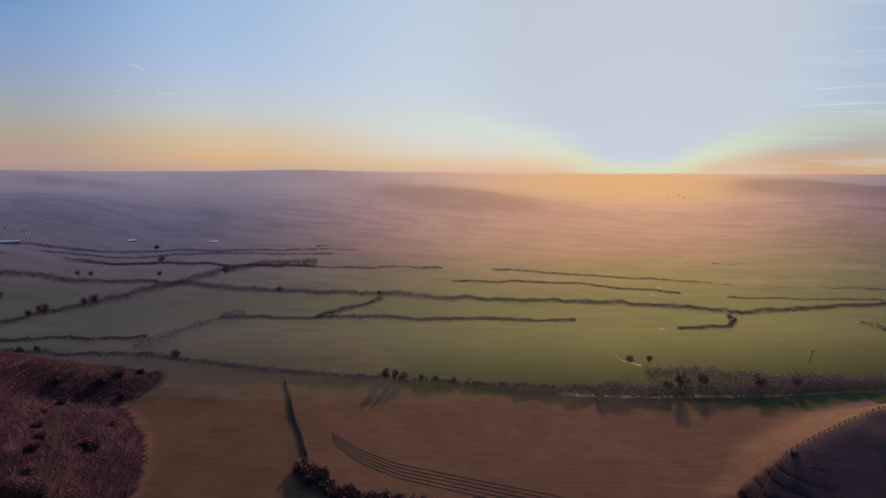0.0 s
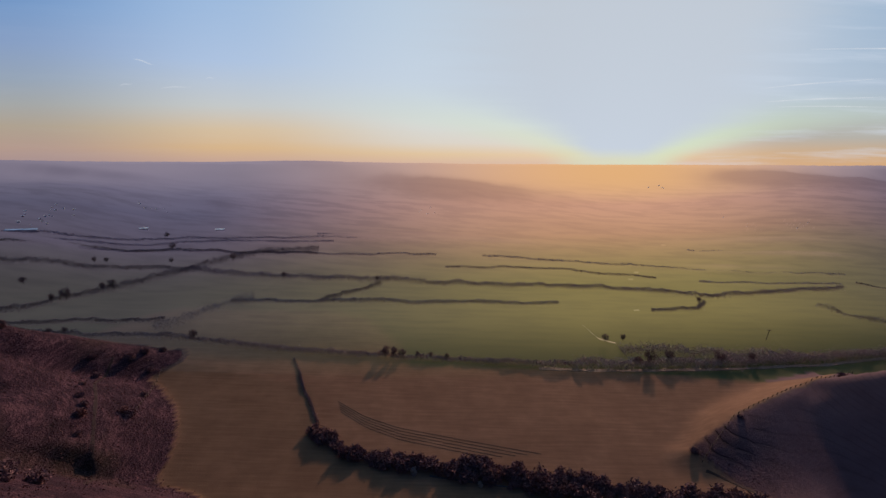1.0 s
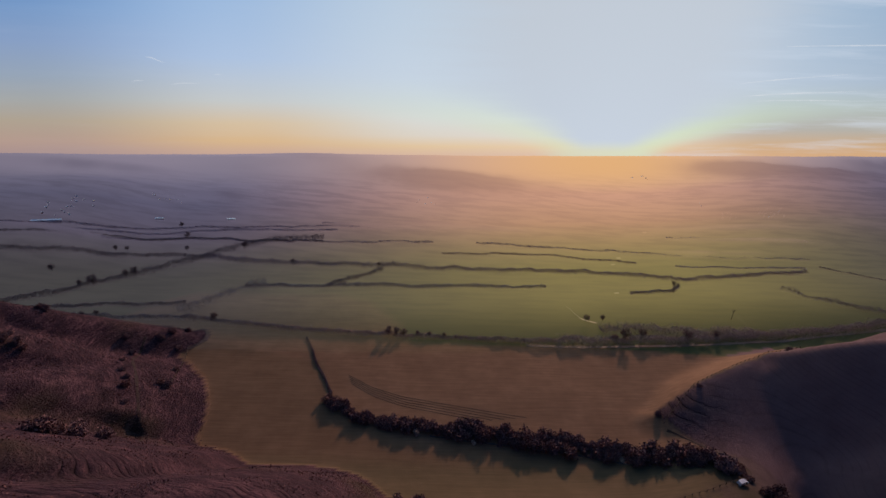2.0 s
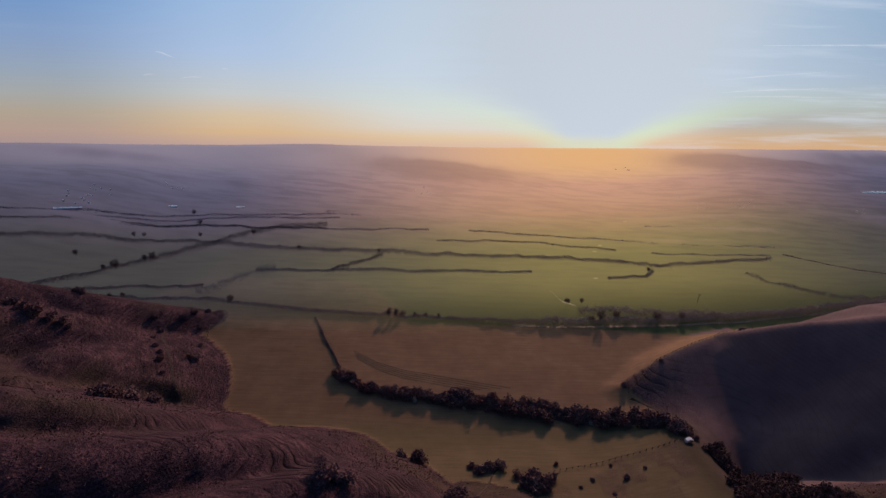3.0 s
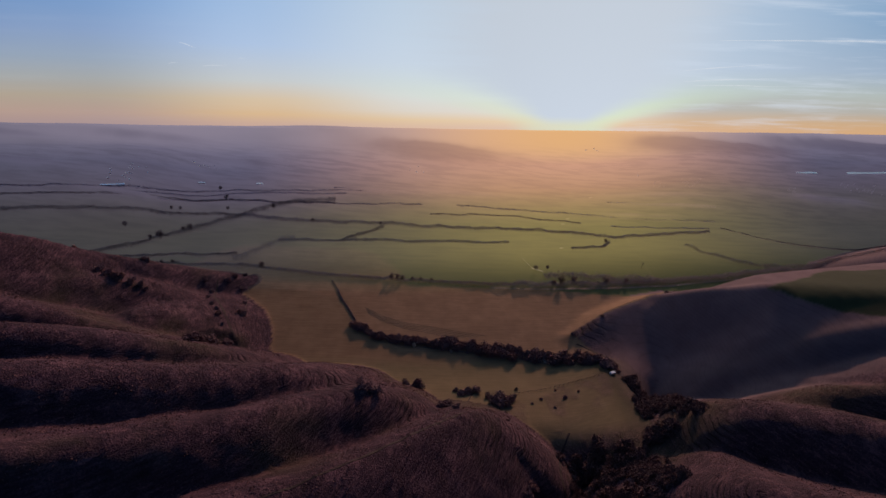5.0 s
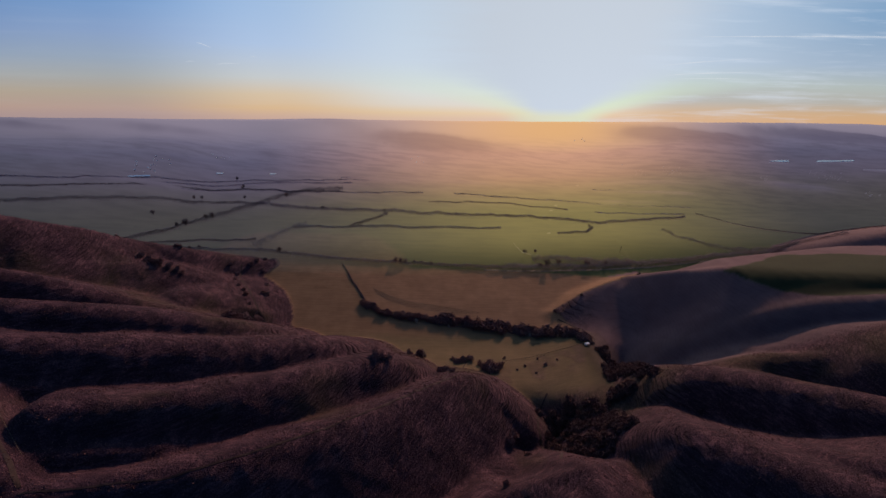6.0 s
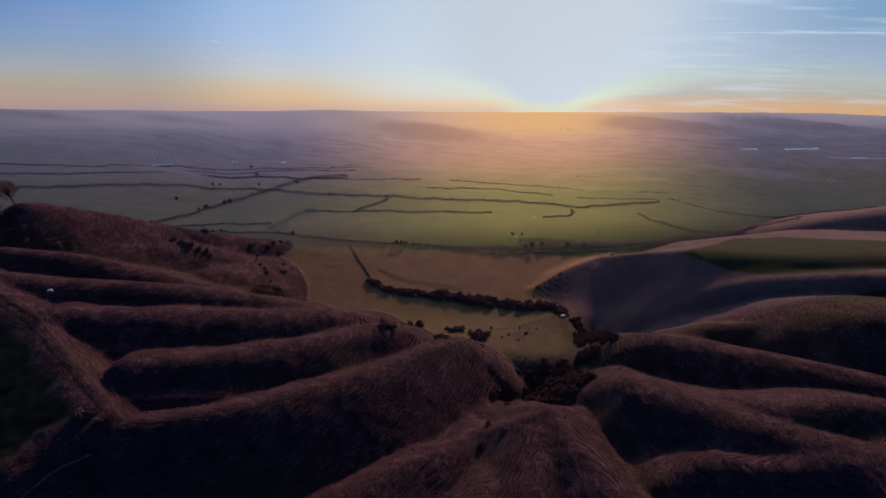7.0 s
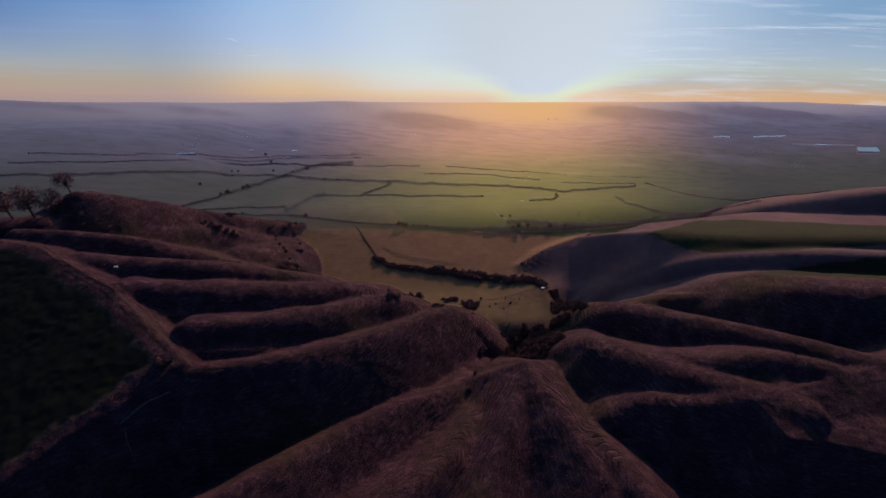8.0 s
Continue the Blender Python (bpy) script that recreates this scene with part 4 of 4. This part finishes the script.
ribbon("path", [(-163, 24), (-141, 7), (-123.5, -2.3), (-104, -18), (-88, -31.8), (-83, -37)], 0.9, M_DIRT, "brown farm track along the plateau edge", "path", 0.08)
ribbon("path", [(-165, 22.5), (-142.5, 5.5), (-125.5, -4), (-106, -20), (-90, -33.5)], 0.6, M_DIRT, "brown wheel line of the plateau edge track", "path", 0.08)
ribbon("path", [(-100.6, -54.6), (-97.6, -51.6), (-94.2, -48.4), (-88.1, -44.5)], 0.5, M_CHALK, "bare white chalk scar of a path", "path", 0.06)
ribbon("path", [(-99.1, -55.4), (-98.6, -58), (-97, -60.4)], 0.4, M_CHALK, "short worn chalk scar in the turf", "path", 0.06)
ribbon("path", [(-89, 97), (-87, 86.3), (-82, 80), (-78, 74), (-71.9, 63.8), (-63.4, 51)], 0.7, M_DIRT, "narrow brown path along the foot of the hill", "path", 0.06)
ribbon("path", [(43.3, 19.8), (38.5, 12), (35.5, 3), (36.5, -5), (38, -12), (34, -19)], 0.7, M_DIRT, "pale worn path into the valley head", "path", 0.06)
ribbon("path", [(66.5, 47), (68.6, 48.4), (71.6, 50.1), (71.9, 52.6), (70.8, 55.6), (67, 59), (60, 66)], 0.6, M_DIRT, "pale looping farm track beside the scrub belt", "path", 0.06)
ribbon("path", [(-1, 64), (10.7, 62.2), (19.5, 61.2), (28.1, 60), (34.9, 58.7), (48, 55.5)], 0.35, M_CHALK, "thin pale bank along the edge of the scrub belt", "path", 0.1)
ribbon("path", [(2.7, 5.8), (5, 11), (7.7, 17.6), (11, 27), (15.2, 37.7), (18.5, 41.4)], 0.4, M_DIRT, "trodden path from the spur down to the meadow gate", "path", 0.08)
ribbon("lane", [(30, 103.2), (45, 102.8), (60, 103.2), (92, 105.2), (121, 108.6), (160, 116.5), (200, 123)], 1.3, M_LANE, "narrow grey lane beside the tall hedge", "lane", 0.06, "structure")
ribbon("stream", [(49.5, 128), (50.4, 126.4), (51.2, 123.6), (52.0, 121.2), (52.6, 119.8)], 0.12, M_WATER_GLINT, "narrow stream with a painted pale gold glint", "stream", 0.05)
ribbon("stream", [(52.6, 119.8), (54.5, 118.6), (57.4, 117.4)], 0.35, M_WATER_GLINT, "bright open reach of the stream", "stream", 0.05)
for x, y in [(73.4, 157.6), (78.9, 163.9), (82.6, 168.3), (99.8, 184.8), (72, 139)]:
    ribbon("pond", [(x - 0.9, y - 0.3), (x + 0.2, y + 0.1), (x + 1.1, y)], 0.8, M_WATER_GLINT, "tiny field pond with a painted pale gold glint", "pond", 0.15)


# ---- built things ----
def box(x0, x1, y0, y1, z0, z1):
    v = [(x, y, z) for z in (z0, z1) for x, y in ((x0, y0), (x1, y0), (x1, y1), (x0, y1))]
    return v, [(3, 2, 1, 0), (4, 5, 6, 7), (0, 1, 5, 4), (1, 2, 6, 5), (2, 3, 7, 6), (3, 0, 4, 7)]


def gable(l, w, h, eave):
    """A pitched roof with overhang and thickness."""
    v, f = [], []
    for lift in (0, 0.08):
        v += [(-l, -w - eave, h - 0.1 + lift), (l, -w - eave, h - 0.1 + lift), (l, 0, h + w * 0.07 + lift), (-l, 0, h + w * 0.07 + lift), (l, w + eave, h - 0.1 + lift), (-l, w + eave, h - 0.1 + lift)]
    f = [(0, 3, 2, 1), (3, 5, 4, 2), (6, 7, 8, 9), (9, 8, 10, 11), (0, 1, 7, 6), (4, 5, 11, 10), (1, 2, 8, 7), (2, 4, 10, 8), (3, 0, 6, 9), (5, 3, 9, 11)]
    return v, f


def house(seed):
    rnd = random.Random(seed)
    l, w, h = rnd.uniform(0.3, 0.6), rnd.uniform(0.22, 0.34), rnd.uniform(1.05, 1.3)
    root = new("house")
    v, f = box(-l, l, -w, w, -0.6, h)
    v += [(-l, 0, h + w * 0.05), (l, 0, h + w * 0.05)]
    f += [(3, 0, 4, 8), (7, 3, 8), (4, 7, 8), (5, 6, 9)]
    part("wall", pydata(v, f[:6] + f[8:]), M_WALL, root)
    part("roof", pydata(*gable(l + 0.1, w, h, 0.12)), M_SLATE, root)
    part("chimney", pydata(*box(l * 0.6, l * 0.6 + 0.22, -0.12, 0.12, h, h + w * 0.3 + 0.2)), M_WALL, root)
    for sx in (-0.5, 0.45):
        part("window", pydata(*box(l * sx - 0.14, l * sx + 0.14, -w - 0.02, -w + 0.02, h * 0.4, h * 0.75)), M_SLATE, root)
    part("door", pydata(*box(-0.1, 0.1, -w - 0.02, -w + 0.02, 0, h * 0.6)), M_POST, root)
    return tagged(root, "small pale house with a slate roof in a far village", "house", "village houses")


HOUSES = [house(i) for i in range(4)]
rh = random.Random(11)
for cx, cy, n, w, d in [(-123, 184, 12, 7, 3), (-81, 190, 9, 7, 3), (-161, 167, 8, 6, 3), (-121, 195.5, 2, 2, 1), (131, 200.5, 3, 3, 2), (144, 194.4, 5, 4, 2), (166, 195.5, 9, 6, 2.5),
                       (-5, 193, 4, 5, 2), (107, 217, 4, 5, 1.2), (283, 201, 12, 14, 3), (313, 191, 4, 6, 2), (231, 195, 4, 6, 2), (-153, 173, 5, 6, 2), (164, 194, 3, 3, 2)]:
    for _ in range(int(n * 1.6)):
        x, y = cx + rh.uniform(-w, w), cy + rh.uniform(-d, d)
        ob = HOUSES[rh.randrange(4)]
        m = pose(x, y, float(gz(x, y)), 0, 0, rh.uniform(-25, 25)) @ Matrix.Scale(rh.uniform(0.6, 0.85), 4)
        if ob.name in used:
            ob = copy_thing(ob, m)
        used.add(ob.name)
        ob.matrix_basis = m


def glasshouse(ax, ay, bx, by, deep, label):
    """A long low range of glass with a shallow bright roof."""
    l = math.hypot(bx - ax, by - ay) / 2
    x, y = (ax + bx) / 2, (ay + by) / 2
    root = new("glasshouse")
    root.matrix_basis = pose(x, y, float(gz(x, y)) + 0.0, 0, 0, math.degrees(math.atan2(by - ay, bx - ax)))
    part("wall", pydata(*box(-l, l, -deep / 2, deep / 2, -2.0, 0.9)), M_WALL, root)
    v, f = box(-l - 0.1, l + 0.1, -deep / 2 - 0.1, deep / 2 + 0.1, 0.9, 1.1)
    v = [(px, py, pz + 0.3 * (py + deep / 2)) for px, py, pz in v]
    part("roof", pydata(v, f), M_STEEL, root, "bright reflecting sheet roof")
    return tagged(root, label, "glasshouse", "far glasshouses")


LONG = "long low glasshouse with a bright reflecting roof"
glasshouse(241, 209, 256, 209.5, 1.4, LONG)
glasshouse(278, 211, 309, 215, 1.2, LONG)
glasshouse(314, 209, 372, 211, 1.0, LONG)
glasshouse(372, 206, 392, 207, 4.5, "broad pale roofed shed beside a glasshouse")
glasshouse(-168, 159.8, -157, 161.8, 0.6, LONG)
glasshouse(-124, 171.8, -120.5, 172.2, 0.5, LONG)
glasshouse(-94, 174.8, -90.5, 175.2, 0.5, LONG)


def car(x, y, turn):
    root = new("van")
    root.matrix_basis = pose(x, y, float(gz(x, y)) + 0.1, 0, 0, turn)
    prof = [(-1.1, 0.22), (1.1, 0.22), (1.12, 0.55), (0.85, 0.62), (0.55, 1.0), (-1.05, 1.02), (-1.12, 0.6)]
    v = [(px, -0.46, pz) for px, pz in prof] + [(px, 0.46, pz) for px, pz in prof]
    n = len(prof)
    f = [tuple(range(n)), tuple(range(2 * n - 1, n - 1, -1))] + [((i + 1) % n, i, n + i, n + (i + 1) % n) for i in range(n)]
    part("body", pydata(v, f), M_VAN, root)
    for sy in (-0.47, 0.47):
        part("window", pydata(*box(-0.2, 0.55, sy - 0.01, sy + 0.01, 0.65, 0.92)), M_GLASS, root)
    part("windscreen", pydata([(0.86, -0.4, 0.64), (0.86, 0.4, 0.64), (0.6, 0.4, 0.96), (0.6, -0.4, 0.96)], [(0, 1, 2, 3)]), M_GLASS, root)
    for wx in (-0.68, 0.68):
        for wy in (-0.44, 0.44):
            v2, f2 = [], []
            for yy in (-0.08, 0.08):
                v2 += [(wx + 0.22 * math.cos(i * math.pi / 6), wy + yy, 0.22 + 0.22 * math.sin(i * math.pi / 6)) for i in range(12)]
            f2 = [tuple(range(12)), tuple(range(23, 11, -1))] + [((i + 1) % 12, i, 12 + i, 12 + (i + 1) % 12) for i in range(12)]
            part("wheel", pydata(v2, f2), M_TYRE, root)
    return tagged(root, "white van parked where the farm track meets the scrub", "van")


M_VAN = make_plain_material("white_paint", (0.78, 0.80, 0.84, 1), (0.82, 0.84, 0.86, 1), 1.0, 0.25, 0.6)
M_GLASS = make_plain_material("dark_glass", (0.02, 0.02, 0.025, 1), (0.03, 0.03, 0.035, 1), 1.0, 0.05, 0.8)
M_TYRE = make_plain_material("tyre_rubber", (0.015, 0.015, 0.015, 1), (0.03, 0.03, 0.03, 1), 5.0)
car(66.5, 46.2, 20)


def fence(line, label):
    root = new("fence")
    pts = []
    for (ax, ay), (bx, by) in zip(line, line[1:]):
        n = max(1, int(math.hypot(bx - ax, by - ay) / 1.6))
        pts += [(ax + (bx - ax) * i / n, ay + (by - ay) * i / n) for i in range(n)]
    me = pydata(*box(-0.06, 0.06, -0.06, 0.06, -0.2, 0.75))
    for x, y in pts:
        part("post", me, M_POST, root).location = (x, y, float(gz(x, y)))
    for h in (0.35, 0.65):
        v, f = tube([Vector((x, y, float(gz(x, y)) + h)) for x, y in pts], [0.02] * len(pts), 3)
        part("wire", pydata(v, f), M_POST, root)
    return tagged(root, label, "fence", "stock fences")


fence([(66, 47), (57.9, 44.4), (46.8, 42.9), (36.6, 40.1), (28.5, 38.1)], "old post and wire fence across the meadow")
fence([(-165.5, 25.5), (-143, 9), (-123, 0), (-103, -16), (-86.5, -30.5)], "post and wire fence along the plateau edge track")
fence([(-77, 98), (-74, 86), (-71, 75)], "short stock fence at the field's edge")
fence([(60, 68), (72, 78.6), (90, 86), (112, 92.5)], "post and wire fence on the brow above the field")

trough = new("water_trough")
tx, ty = -131.5, 14.5
trough.matrix_basis = pose(tx, ty, float(gz(tx, ty)), 0, 0, 15)
part("tub", pydata(*box(-0.7, 0.7, -0.35, 0.35, -0.2, 0.5)), M_VAN, trough)
part("water", pydata(*box(-0.6, 0.6, -0.27, 0.27, 0.5, 0.515)), M_WATER_GLINT, trough)
tagged(trough, "small white water trough on the grass spur", "trough")

pole = new("telegraph_pole")
pole.matrix_basis = pose(108.2, 121, float(gz(108.2, 121)))
part("mast", pydata(*tube([Vector((0, 0, -0.3)), Vector((0, 0, 2)), Vector((0, 0, 4.2))], [0.11, 0.1, 0.08], 7)), M_POST, pole)
part("crossarm", pydata(*box(-0.7, 0.7, -0.06, 0.06, 3.7, 3.85)), M_POST, pole)
tagged(pole, "single dark wooden telegraph pole in the plain", "pole")


# ---- vapour trails high over the vale ----
def make_trail_material():
    mt = Mat("vapour_trail")
    n = mt.noise(mt.coords(0.08, 0.0, 0.6), 1.0, 4, 0.6)
    em = mt.node("ShaderNodeEmission", Color=lin(226, 230, 236), Strength=0.95)
    tr = mt.node("ShaderNodeBsdfTransparent")
    mx = mt.node("ShaderNodeMixShader", Fac=mt.span(n, 0.3, 0.75, 0.15, 0.6))
    mt.l.new(tr.outputs[0], mx.inputs[1])
    mt.l.new(em.outputs[0], mx.inputs[2])
    mt.l.new(mx.outputs[0], mt.out.inputs["Surface"])
    return mt.m


M_TRAIL = make_trail_material()


def trail(ax, az, bx, bz, wide):
    n = 14
    v, f = [], []
    for i in range(n + 1):
        s = i / n
        x, z, w = ax + s * (bx - ax), az + s * (bz - az) + 0.3 * math.sin(5 * s), wide * math.sin(math.pi * min(0.95, 0.05 + s)) + 0.05
        y = float(rim(x)) + 5.4
        v += [(x, y, z - w / 2), (x, y + 0.05, z + w / 2)]
        if i:
            f.append((2 * i - 2, 2 * i, 2 * i + 1, 2 * i - 1))
    return tagged(part("backdrop", pydata(v, f), M_TRAIL), "thin white vapour trail in the evening sky", "vapour trail", kind="structure")


TRAILS = [(-135.5, 80.5, -127.5, 78.4, 0.5), (-143.6, 69.3, -138.2, 70.5, 0.4), (-106.7, 73.1, -102.7, 73.7, 0.4), (-126.7, 68.5, -113.5, 69.8, 0.35),
          (180, 93.6, 400, 100.5, 0.9), (160, 74.7, 225, 81.5, 0.6), (164, 68.3, 230, 72.5, 0.7), (172, 66, 240, 67.5, 0.6)]
for row in TRAILS:
    trail(*row)
